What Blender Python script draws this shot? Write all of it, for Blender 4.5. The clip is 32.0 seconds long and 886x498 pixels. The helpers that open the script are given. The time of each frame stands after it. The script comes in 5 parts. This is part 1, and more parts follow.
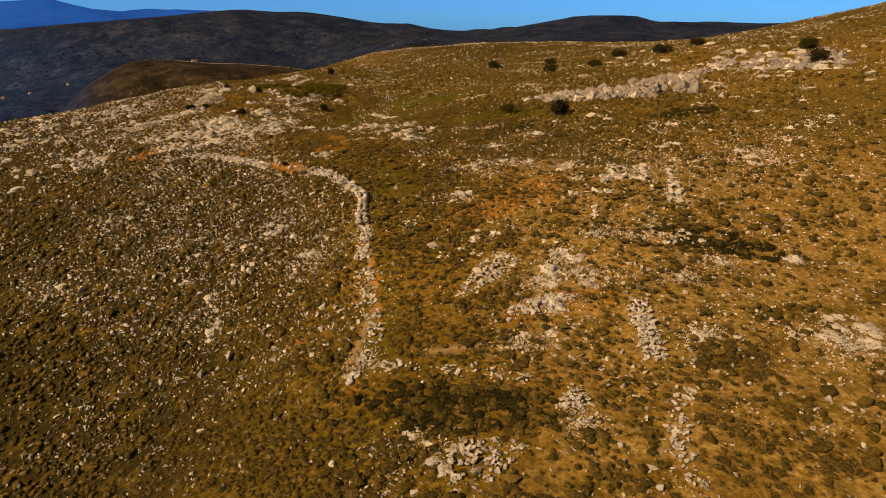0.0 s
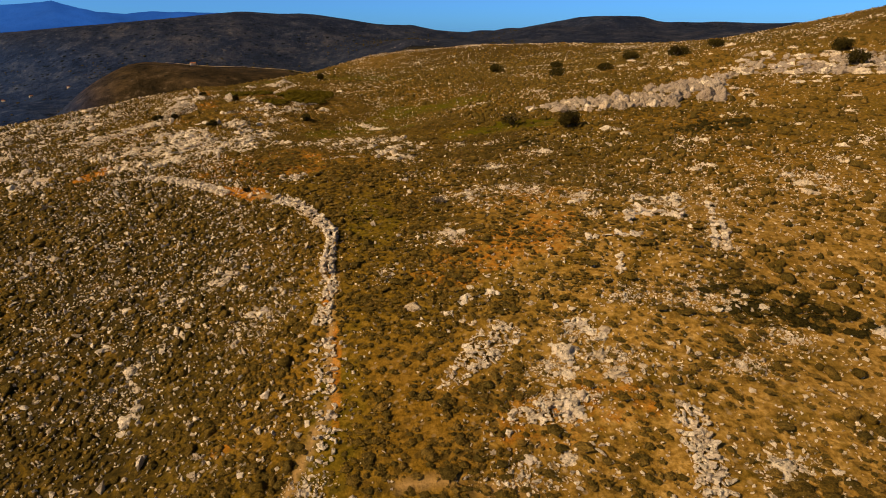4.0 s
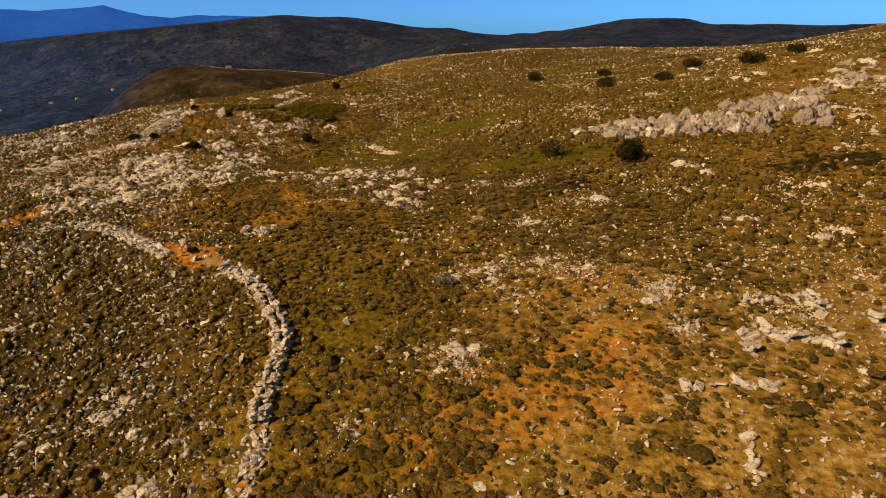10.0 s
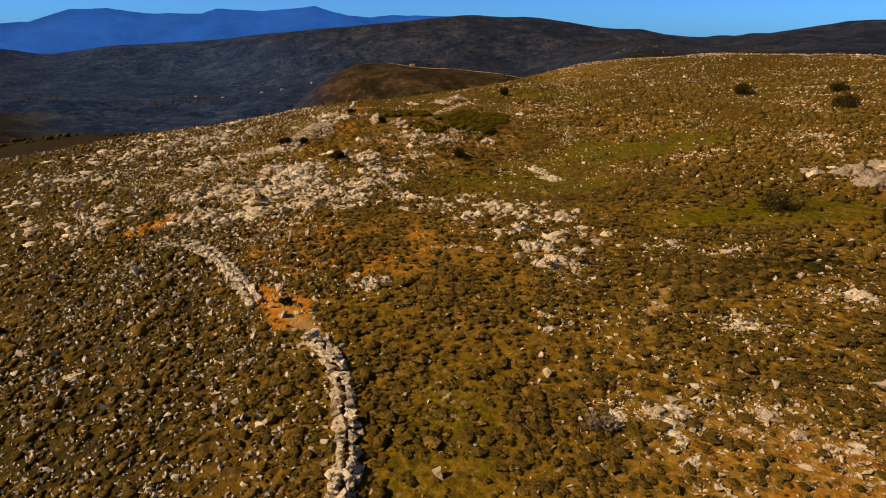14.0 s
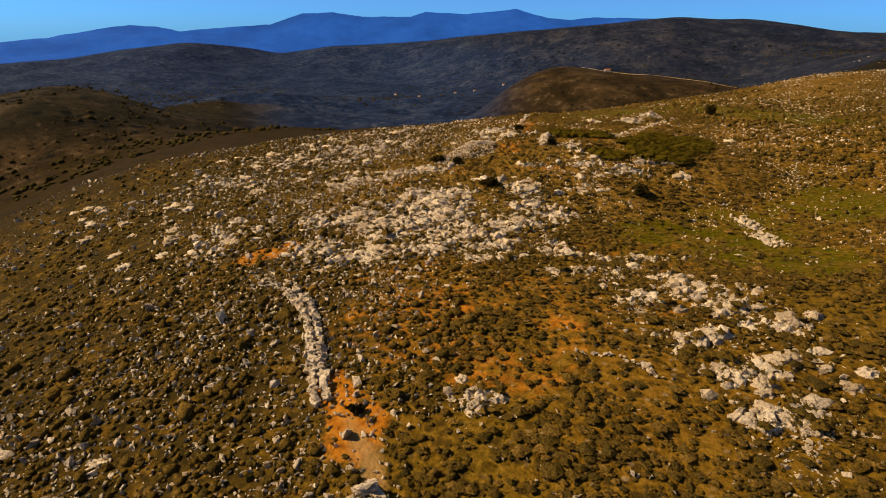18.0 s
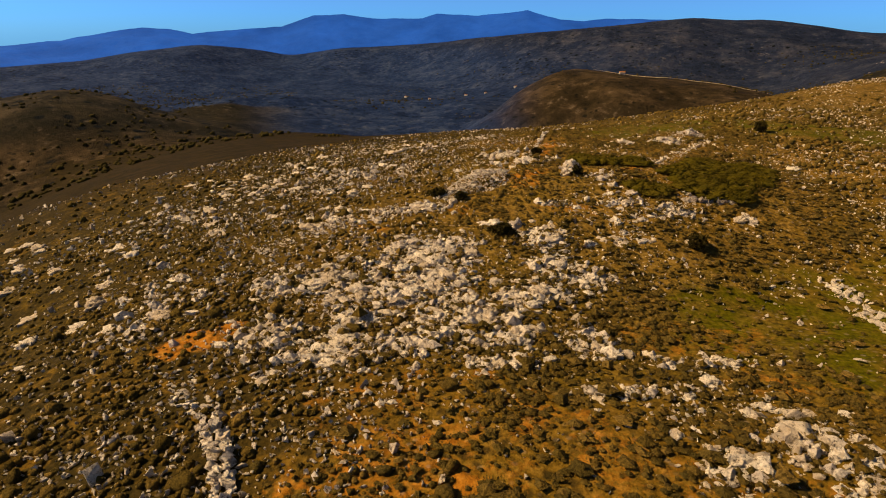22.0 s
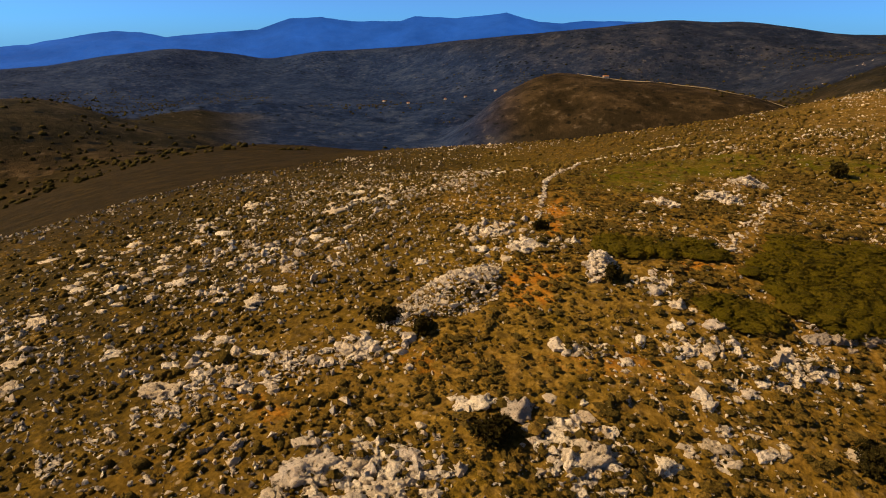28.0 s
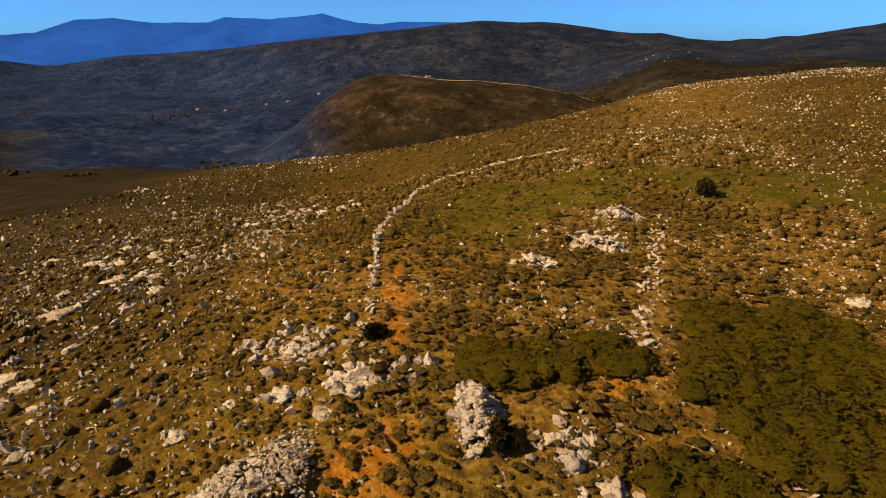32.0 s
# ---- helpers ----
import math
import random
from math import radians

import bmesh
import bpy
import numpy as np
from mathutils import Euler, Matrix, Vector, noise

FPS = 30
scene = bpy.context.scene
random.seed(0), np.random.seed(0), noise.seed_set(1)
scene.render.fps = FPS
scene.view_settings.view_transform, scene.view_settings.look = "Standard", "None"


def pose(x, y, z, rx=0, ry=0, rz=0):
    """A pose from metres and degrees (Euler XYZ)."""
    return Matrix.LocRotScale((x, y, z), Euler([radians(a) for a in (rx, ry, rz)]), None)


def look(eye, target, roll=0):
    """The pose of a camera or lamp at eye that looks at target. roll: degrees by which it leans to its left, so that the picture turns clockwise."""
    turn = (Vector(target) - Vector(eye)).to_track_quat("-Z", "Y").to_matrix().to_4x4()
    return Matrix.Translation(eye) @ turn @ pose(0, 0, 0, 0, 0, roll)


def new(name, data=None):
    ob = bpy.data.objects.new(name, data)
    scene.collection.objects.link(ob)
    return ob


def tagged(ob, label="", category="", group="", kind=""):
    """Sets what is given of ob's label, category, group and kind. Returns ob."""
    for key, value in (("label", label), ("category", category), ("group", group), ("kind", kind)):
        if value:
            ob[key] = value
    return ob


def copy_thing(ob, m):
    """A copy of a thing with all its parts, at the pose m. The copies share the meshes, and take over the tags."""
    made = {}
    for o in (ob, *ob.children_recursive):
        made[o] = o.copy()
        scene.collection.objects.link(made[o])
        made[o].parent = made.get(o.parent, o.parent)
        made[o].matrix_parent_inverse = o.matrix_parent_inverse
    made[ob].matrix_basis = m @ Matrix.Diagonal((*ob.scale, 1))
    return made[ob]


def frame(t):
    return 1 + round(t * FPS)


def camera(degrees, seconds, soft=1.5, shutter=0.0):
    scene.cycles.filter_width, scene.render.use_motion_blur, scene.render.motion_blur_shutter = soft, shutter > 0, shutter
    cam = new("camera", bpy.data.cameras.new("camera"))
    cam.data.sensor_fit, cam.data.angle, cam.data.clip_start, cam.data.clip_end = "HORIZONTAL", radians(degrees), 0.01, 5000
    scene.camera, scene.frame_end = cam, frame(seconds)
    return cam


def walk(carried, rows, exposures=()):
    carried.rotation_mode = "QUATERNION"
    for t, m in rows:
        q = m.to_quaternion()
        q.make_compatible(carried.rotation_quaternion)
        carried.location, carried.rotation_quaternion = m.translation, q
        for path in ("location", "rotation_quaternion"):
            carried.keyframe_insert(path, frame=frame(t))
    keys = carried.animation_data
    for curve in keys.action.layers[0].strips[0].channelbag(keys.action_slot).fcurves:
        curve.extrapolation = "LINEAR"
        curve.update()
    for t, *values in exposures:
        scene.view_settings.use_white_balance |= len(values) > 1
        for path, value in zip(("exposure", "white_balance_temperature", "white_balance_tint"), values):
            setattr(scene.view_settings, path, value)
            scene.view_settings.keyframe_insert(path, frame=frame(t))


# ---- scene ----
# camera: seconds, place, tilt, roll and turn in degrees
cam = camera(74.68, 32.0, soft=1.05)
CAM_ROWS = [
    (0.0, -0.000, 0.000, 22.000, -21.054, 0.014, 0.000),
    (0.5, 0.305, 1.876, 21.989, -21.059, -0.037, 0.112),
    (1.0, 0.580, 3.739, 21.973, -21.048, -0.086, 0.223),
    (1.5, 0.815, 5.603, 21.952, -21.037, -0.135, 0.298),
    (2.0, 1.025, 7.475, 21.930, -21.021, -0.167, 0.348),
    (2.5, 1.224, 9.393, 21.919, -21.008, -0.198, 0.381),
    (3.0, 1.443, 11.356, 21.914, -20.982, -0.215, 0.403),
    (3.5, 1.672, 13.346, 21.904, -20.958, -0.216, 0.431),
    (5.5, 2.568, 21.538, 21.839, -20.906, -0.225, 0.416),
    (6.0, 2.805, 23.631, 21.839, -20.895, -0.199, 0.458),
    (6.5, 3.039, 25.730, 21.840, -20.864, -0.156, 1.134),
    (7.0, 3.247, 27.837, 21.852, -20.826, -0.131, 2.033),
    (7.5, 3.421, 29.913, 21.885, -20.789, -0.143, 2.464),
    (8.0, 3.555, 31.899, 21.919, -20.760, -0.186, 2.724),
    (8.5, 3.672, 33.710, 21.940, -20.744, -0.246, 2.977),
    (9.0, 3.762, 35.410, 21.938, -20.743, -0.303, 3.173),
    (9.5, 3.817, 37.134, 21.932, -20.712, -0.340, 3.324),
    (10.0, 3.827, 38.976, 21.945, -20.673, -0.331, 4.113),
    (10.5, 3.786, 40.973, 21.970, -20.645, -0.282, 5.634),
    (11.0, 3.696, 43.095, 21.983, -20.649, -0.192, 8.027),
    (11.5, 3.535, 45.294, 21.985, -20.654, -0.105, 9.986),
    (12.0, 3.317, 47.537, 21.986, -20.652, -0.034, 11.999),
    (12.5, 3.070, 49.794, 21.996, -20.630, 0.019, 13.689),
    (13.0, 2.816, 52.000, 22.023, -20.611, 0.080, 15.838),
    (13.5, 2.483, 54.144, 22.074, -20.616, 0.138, 18.374),
    (14.0, 2.114, 56.230, 22.120, -20.634, 0.192, 20.843),
    (14.5, 1.672, 58.288, 22.162, -20.665, 0.257, 23.807),
    (15.0, 1.162, 60.366, 22.208, -20.689, 0.319, 27.013),
    (15.5, 0.575, 62.438, 22.258, -20.683, 0.356, 29.914),
    (17.5, -1.912, 70.541, 22.433, -20.566, 0.441, 38.404),
    (18.0, -2.911, 72.451, 22.495, -20.498, 0.387, 39.019),
    (18.5, -4.063, 74.221, 22.542, -20.474, 0.327, 39.347),
    (19.0, -5.256, 75.967, 22.573, -20.483, 0.307, 39.613),
    (19.5, -6.543, 77.770, 22.611, -20.488, 0.302, 39.801),
    (20.0, -7.929, 79.628, 22.670, -20.463, 0.287, 39.915),
    (20.5, -9.305, 81.525, 22.737, -20.425, 0.283, 39.993),
    (21.0, -10.652, 83.422, 22.804, -20.409, 0.280, 40.064),
    (21.5, -12.016, 85.384, 22.864, -20.386, 0.274, 40.080),
    (22.0, -13.460, 87.440, 22.905, -20.365, 0.261, 40.111),
    (22.5, -14.959, 89.568, 22.948, -20.327, 0.277, 40.151),
    (23.0, -16.541, 91.767, 22.987, -20.306, 0.291, 40.138),
    (23.5, -18.155, 94.026, 23.027, -20.300, 0.313, 40.128),
    (24.0, -19.781, 96.323, 23.083, -20.303, 0.329, 40.158),
    (24.5, -21.407, 98.612, 23.158, -20.286, 0.332, 40.162),
    (25.0, -23.012, 100.889, 23.250, -20.270, 0.327, 40.170),
    (25.5, -24.585, 103.076, 23.369, -20.215, 0.312, 40.170),
    (27.5, -30.614, 111.261, 23.895, -20.145, 0.170, 39.669),
    (28.0, -32.140, 113.415, 23.983, -20.148, 0.096, 38.240),
    (28.5, -33.674, 115.643, 24.039, -20.159, -0.009, 36.241),
    (29.0, -35.146, 117.931, 24.073, -20.143, -0.107, 34.210),
    (29.5, -36.510, 120.284, 24.105, -20.115, -0.181, 32.293),
    (30.0, -37.792, 122.727, 24.127, -20.111, -0.250, 30.147),
    (30.5, -38.949, 125.255, 24.136, -20.119, -0.302, 27.608),
    (31.0, -40.041, 127.815, 24.144, -20.124, -0.368, 25.129),
    (31.5, -41.000, 130.383, 24.143, -20.129, -0.425, 23.372),
    (32.0, -41.871, 132.952, 24.128, -20.116, -0.467, 21.809),
]
walk(cam, [(t, pose(x, y, z, 90 + tilt, 0, turn) @ pose(0, 0, 0, 0, 0, roll)) for t, x, y, z, tilt, roll, turn in CAM_ROWS], [(0.0, 0.06, 8600.0, 11.0), (8.0, 0.20, 8600.0, 11.0), (14.0, 0.22, 8650.0, 11.0), (20.0, 0.36, 8700.0, 11.0), (27.0, 0.33, 8700.0, 11.0), (32.0, 0.42, 8700.0, 11.0)])

# ---- daylight: high sun from the left of the walk, clear sky ----
SUN_AZ, SUN_EL = 124.0, 38.0
world = bpy.data.worlds.new("world")
scene.world = world
world.use_nodes = True
wn = world.node_tree.nodes
sky = wn.new("ShaderNodeTexSky")
sky.sky_type, sky.sun_disc = "NISHITA", False
sky.sun_elevation, sky.sun_rotation = radians(SUN_EL), radians(-SUN_AZ)
sky.altitude, sky.air_density, sky.dust_density, sky.ozone_density = 600, 1.0, 0.3, 4.0
deep = wn.new("ShaderNodeMix")
deep.data_type, deep.blend_type = "RGBA", "MULTIPLY"
where = wn.new("ShaderNodeTexCoord")
split = wn.new("ShaderNodeSeparateXYZ")
up = wn.new("ShaderNodeMapRange")
up.inputs[1].default_value, up.inputs[2].default_value, up.inputs[3].default_value, up.inputs[4].default_value = 0.03, 0.22, 1.0, 0.0
world.node_tree.links.new(where.outputs["Generated"], split.inputs[0])
world.node_tree.links.new(split.outputs["Z"], up.inputs[0])
world.node_tree.links.new(up.outputs[0], deep.inputs[0])
deep.inputs[7].default_value = (0.32, 1.40, 4.0, 1)
world.node_tree.links.new(sky.outputs[0], deep.inputs[6])
world.node_tree.links.new(deep.outputs[2], wn["Background"].inputs[0])
wn["Background"].inputs[1].default_value = 0.04
sun = new("sun", bpy.data.lights.new("sun", "SUN"))
sun.data.energy, sun.data.angle, sun.data.color = 5.0, radians(0.53), (1.0, 0.77, 0.48)
sun_way = Vector((-math.sin(radians(SUN_AZ)) * math.cos(radians(SUN_EL)), math.cos(radians(SUN_AZ)) * math.cos(radians(SUN_EL)), math.sin(radians(SUN_EL))))
sun.matrix_world = look(sun_way * 300, (0, 0, 0))

# ---- materials ----
class Nodes:
    """Short hand for building a node material."""

    def __init__(self, name, rough=0.9):
        self.mat = bpy.data.materials.new(name)
        self.mat.use_nodes = True
        self.tree = self.mat.node_tree
        self.bsdf = self.tree.nodes["Principled BSDF"]
        self.bsdf.inputs["Roughness"].default_value = rough
        self.bsdf.inputs["Specular IOR Level"].default_value = 0.04

    def node(self, kind, **sockets):
        n = self.tree.nodes.new(kind)
        for key, value in sockets.items():
            self.plug(n.inputs[key.replace("_", " ")], value)
        return n

    def plug(self, socket, value):
        if isinstance(value, bpy.types.NodeSocket):
            self.tree.links.new(value, socket)
        else:
            socket.default_value = value

    def place(self):
        return self.node("ShaderNodeNewGeometry").outputs["Position"]

    def noise(self, scale, detail=4, rough=0.55, at=None):
        n = self.node("ShaderNodeTexNoise", Scale=scale, Detail=detail, Roughness=rough)
        self.plug(n.inputs["Vector"], at or self.place())
        return n.outputs[0]

    def cells(self, scale, at=None, out="Distance", feature="F1"):
        n = self.node("ShaderNodeTexVoronoi", Scale=scale)
        n.feature = feature
        self.plug(n.inputs["Vector"], at or self.place())
        return n.outputs[out]

    def ramp(self, value, *stops):
        n = self.node("ShaderNodeValToRGB", Fac=value)
        n.color_ramp.elements[0].position, n.color_ramp.elements[1].position = stops[0][0], stops[-1][0]
        for pos, col in stops[1:-1]:
            n.color_ramp.elements.new(pos)
        for e, (pos, col) in zip(n.color_ramp.elements, stops):
            e.color = (*col, 1) if len(col) == 3 else col
        return n.outputs[0]

    def span(self, value, a, b):
        n = self.node("ShaderNodeMapRange")
        n.clamp = True
        self.plug(n.inputs[0], value)
        n.inputs[1].default_value, n.inputs[2].default_value = a, b
        return n.outputs[0]

    def sum(self, a, b, op="ADD"):
        n = self.node("ShaderNodeMath")
        n.operation = op
        n.use_clamp = op == "ADD"
        self.plug(n.inputs[0], a)
        self.plug(n.inputs[1], b)
        return n.outputs[0]

    def mix(self, fac, a, b, how="MIX"):
        n = self.node("ShaderNodeMix")
        n.data_type, n.blend_type = "RGBA", how
        self.plug(n.inputs[0], fac)
        self.plug(n.inputs[6], (*a, 1) if isinstance(a, tuple) else a)
        self.plug(n.inputs[7], (*b, 1) if isinstance(b, tuple) else b)
        return n.outputs[2]

    def island(self):
        return self.node("ShaderNodeNewGeometry").outputs["Random Per Island"]

    def chance(self):
        return self.node("ShaderNodeObjectInfo").outputs["Random"]

    def done(self, colour, bump=None, strength=0.4, distance=0.05):
        self.plug(self.bsdf.inputs["Base Color"], colour)
        if bump is not None:
            b = self.node("ShaderNodeBump", Strength=strength, Distance=distance, Height=bump)
            self.plug(self.bsdf.inputs["Normal"], b.outputs[0])
        return self.mat


def limestone(name, pick, warm=0.0):
    m = Nodes(name, 0.92)
    tone = m.ramp(m.chance() if pick == "object" else m.island(), (0, (0.58, 0.49, 0.40)), (0.35, (0.78, 0.69, 0.60)), (0.75, (0.92, 0.85, 0.77)), (1, (0.64, 0.57, 0.54)))
    patch = m.span(m.noise(0.9, 5), 0.48, 0.68)
    tone = m.mix(m.sum(patch, 0.35, "MULTIPLY"), tone, (0.40, 0.35, 0.33))
    lichen = m.span(m.noise(3.7, 4), 0.56, 0.66)
    tone = m.mix(m.sum(lichen, 0.35, "MULTIPLY"), tone, (0.46, 0.31, 0.15))
    if warm:
        tone = m.mix(0.70 * warm, tone, (0.25, 0.205, 0.19))
    # shade of the hollows is painted into the stone colour, coarse pits then fine
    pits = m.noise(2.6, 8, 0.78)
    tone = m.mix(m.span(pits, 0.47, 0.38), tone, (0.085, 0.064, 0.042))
    fine_pits = m.noise(8.0, 4, 0.7)
    tone = m.mix(m.sum(m.span(fine_pits, 0.48, 0.38), 0.40, "MULTIPLY"), tone, (0.15, 0.115, 0.085))
    return m.done(tone, m.sum(m.sum(pits, 0.7, "MULTIPLY"), m.sum(fine_pits, 0.3, "MULTIPLY")), 1.0, 0.45)


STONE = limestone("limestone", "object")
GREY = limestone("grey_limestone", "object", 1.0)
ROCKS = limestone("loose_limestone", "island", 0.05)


def ground_material():
    m = Nodes("hillside", 0.95)
    zone = m.node("ShaderNodeAttribute")
    zone.attribute_name = "zone"
    split = m.node("ShaderNodeSeparateColor")
    m.plug(split.inputs[0], zone.outputs["Color"])
    red, green, rocky, bare = split.outputs[0], split.outputs[1], split.outputs[2], zone.outputs["Alpha"]
    broad, mid, fine = m.noise(0.035, 4), m.noise(0.3, 5, 0.6), m.noise(2.2, 5, 0.65)
    scrub = m.ramp(fine, (0.30, (0.041, 0.02788, 0.0041)), (0.46, (0.1025, 0.06806, 0.00984)), (0.60, (0.1722, 0.1107, 0.01804)), (0.74, (0.2542, 0.1599, 0.0369)))
    dry = m.ramp(fine, (0.30, (0.0697, 0.03772, 0.00574)), (0.48, (0.1722, 0.09676, 0.01476)), (0.72, (0.2788, 0.164, 0.03936)))
    col = m.mix(m.span(broad, 0.4, 0.62), scrub, dry)
    col = m.mix(m.sum(m.span(mid, 0.56, 0.72), 0.55, "MULTIPLY"), col, (0.2132, 0.123, 0.02952))
    tuft = m.span(m.sum(m.cells(1.05), m.sum(m.noise(3.0, 3, 0.6), 0.35, "MULTIPLY")), 0.62, 0.42)
    col = m.mix(m.sum(tuft, m.span(m.noise(0.11, 3), 0.26, 0.46), "MULTIPLY"), col, m.ramp(m.noise(0.45, 3), (0.35, (0.0328, 0.0246, 0.00656)), (0.65, (0.0697, 0.0451, 0.01148))))
    cover = m.node("ShaderNodeAttribute")
    cover.attribute_name = "cover"
    parts = m.node("ShaderNodeSeparateColor")
    m.plug(parts.inputs[0], cover.outputs["Color"])
    col = m.mix(m.sum(parts.outputs[0], m.span(m.noise(0.5, 5, 0.65), 0.30, 0.52), "MULTIPLY"), col, m.ramp(fine, (0.3, (0.0153, 0.0125, 0.00349)), (0.55, (0.0404, 0.0293, 0.00836)), (0.75, (0.0697, 0.0474, 0.0153))))
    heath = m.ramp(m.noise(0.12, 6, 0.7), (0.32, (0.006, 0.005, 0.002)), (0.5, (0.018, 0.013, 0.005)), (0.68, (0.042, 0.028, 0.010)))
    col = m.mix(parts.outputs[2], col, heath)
    pale = m.ramp(fine, (0.3, (0.123, 0.0679, 0.0151)), (0.5, (0.283, 0.17, 0.0453)), (0.70, (0.471, 0.321, 0.132)))
    col = m.mix(m.sum(parts.outputs[1], m.span(m.noise(0.4, 5, 0.65), 0.34, 0.56), "MULTIPLY"), col, pale)
    turf = m.ramp(fine, (0.3, (0.0319, 0.0319, 0.00159)), (0.55, (0.0835, 0.0799, 0.00399)), (0.75, (0.151, 0.124, 0.0127)))
    col = m.mix(m.sum(green, m.span(mid, 0.25, 0.6), "MULTIPLY"), col, turf)
    earth = m.ramp(m.noise(1.1, 5, 0.6), (0.3, (0.1968, 0.0697, 0.00984)), (0.5, (0.3772, 0.1517, 0.02296)), (0.7, (0.4756, 0.2378, 0.0574)))
    col = m.mix(m.span(m.sum(m.sum(m.sum(red, 0.42, "MULTIPLY"), m.sum(m.sum(parts.outputs[1], 0.5), 0.08, "MULTIPLY")), m.sum(m.noise(0.75, 6, 0.75), 0.8, "MULTIPLY")), 0.62, 0.80), col, earth)
    # weathered bedrock and small stones showing through the scrub
    stone = m.ramp(m.noise(1.7, 5, 0.7), (0.3, (0.16, 0.13, 0.10)), (0.55, (0.40, 0.33, 0.26)), (0.75, (0.52, 0.45, 0.37)))
    lumps = m.sum(m.sum(m.noise(0.62, 6, 0.72), rocky), 0.0)
    col = m.mix(m.span(lumps, 0.73, 0.80), col, stone)
    pebble = m.span(m.cells(1.25), 0.26, 0.16)
    pebble = m.sum(pebble, m.span(m.noise(0.13, 3), 0.40, 0.58), "MULTIPLY")
    col = m.mix(m.sum(pebble, m.sum(0.4, m.sum(parts.outputs[2], 0.4, "MULTIPLY"), "SUBTRACT"), "MULTIPLY"), col, stone)
    col = m.mix(m.sum(bare, 0.85, "MULTIPLY"), col, (0.33, 0.215, 0.10))
    height_mix = m.sum(m.sum(fine, 0.6, "MULTIPLY"), m.sum(m.noise(0.62, 6, 0.72), 0.4, "MULTIPLY"))
    return m.done(col, height_mix, 0.8, 0.5)


GROUND = ground_material()


def far_land_material(name, tint, share, haze_blue):
    """Scrubby hills far off: tint is the cover's colour, share how much of it."""
    m = Nodes(name, 0.95)
    cover = m.node("ShaderNodeAttribute")
    cover.attribute_name = "cover"
    parts = m.node("ShaderNodeSeparateColor")
    m.plug(parts.inputs[0], cover.outputs["Color"])
    broad, mid, fine = m.noise(0.0022, 5), m.noise(0.014, 9, 0.74), m.noise(0.07, 7, 0.76)
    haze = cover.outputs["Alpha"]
    col = m.ramp(mid, (0.36, (0.00594, 0.00713, 0.00594)), (0.47, (0.0202, 0.019, 0.0143)), (0.56, (0.0535, 0.044, 0.0297)), (0.68, (0.143, 0.112, 0.0784)))
    col = m.mix(share, col, tint)
    col = m.mix(m.span(broad, 0.42, 0.60), m.mix(0.45, col, tint), col)
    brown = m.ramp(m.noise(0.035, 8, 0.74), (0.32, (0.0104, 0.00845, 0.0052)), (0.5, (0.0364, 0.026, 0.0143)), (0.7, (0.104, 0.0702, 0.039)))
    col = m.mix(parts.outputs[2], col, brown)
    # aerial haze painted into the base colour as blue tones
    if haze_blue:
        col = m.mix(m.sum(haze, 0.90, "MULTIPLY"), col, m.ramp(m.sum(m.sum(mid, 0.5, "MULTIPLY"), m.sum(fine, 0.5, "MULTIPLY")), (0.38, haze_blue[0]), (0.50, haze_blue[1]), (0.62, haze_blue[2])))
    grove = m.span(m.sum(m.cells(0.045), m.sum(fine, 0.5, "MULTIPLY")), 0.50, 0.40)
    col = m.mix(m.sum(grove, m.span(broad, 0.42, 0.54), "MULTIPLY"), col, (0.003, 0.006, 0.010))
    spot = m.span(m.sum(m.cells(0.09), m.sum(fine, 0.5, "MULTIPLY")), 0.52, 0.38)
    col = m.mix(m.sum(spot, 0.7, "MULTIPLY"), col, (0.005, 0.007, 0.007))
    scree = m.span(fine, 0.58, 0.70)
    col = m.mix(m.sum(scree, 0.34, "MULTIPLY"), col, (0.24, 0.20, 0.17))
    return m.done(col, m.noise(0.03, 9, 0.75), 0.9, 9.0)


# blues of the distance haze that the far land's colour is mixed with
VALLEY_HAZE = ((0.00354, 0.0115, 0.0442), (0.00972, 0.0292, 0.102), (0.0442, 0.0755, 0.159))
FAR_LAND = far_land_material("distant_scrubland", (0.013, 0.012, 0.009), 0.4, VALLEY_HAZE)
FAR_HAZE = far_land_material("hazy_distant_hills", (0.012, 0.014, 0.018), 0.45, VALLEY_HAZE)


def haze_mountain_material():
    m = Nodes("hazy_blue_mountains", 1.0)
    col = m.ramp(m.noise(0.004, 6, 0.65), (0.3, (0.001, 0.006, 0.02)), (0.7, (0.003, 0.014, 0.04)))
    # distance haze put in as blue emission of the slopes themselves
    haze_blue = m.ramp(m.noise(0.003, 6, 0.62), (0.3, (0.003, 0.070, 0.36)), (0.7, (0.008, 0.125, 0.60)))
    m.plug(m.bsdf.inputs["Emission Color"], haze_blue)
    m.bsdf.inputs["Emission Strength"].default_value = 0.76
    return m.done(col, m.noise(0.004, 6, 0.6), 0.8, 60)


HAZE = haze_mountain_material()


def scrub_material(name, *tones, shade=0.55):
    m = Nodes(name, 0.9)
    n = len(tones) - 1
    col = m.ramp(m.island(), *[(i / n, c) for i, c in enumerate(tones)])
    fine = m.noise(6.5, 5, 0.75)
    # shade between leaves painted in: darker where the bump sinks
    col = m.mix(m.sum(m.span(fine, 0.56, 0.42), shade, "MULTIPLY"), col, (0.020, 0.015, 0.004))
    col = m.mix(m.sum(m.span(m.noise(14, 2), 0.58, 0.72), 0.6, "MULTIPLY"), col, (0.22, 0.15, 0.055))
    return m.done(col, fine, 1.0, 0.35)


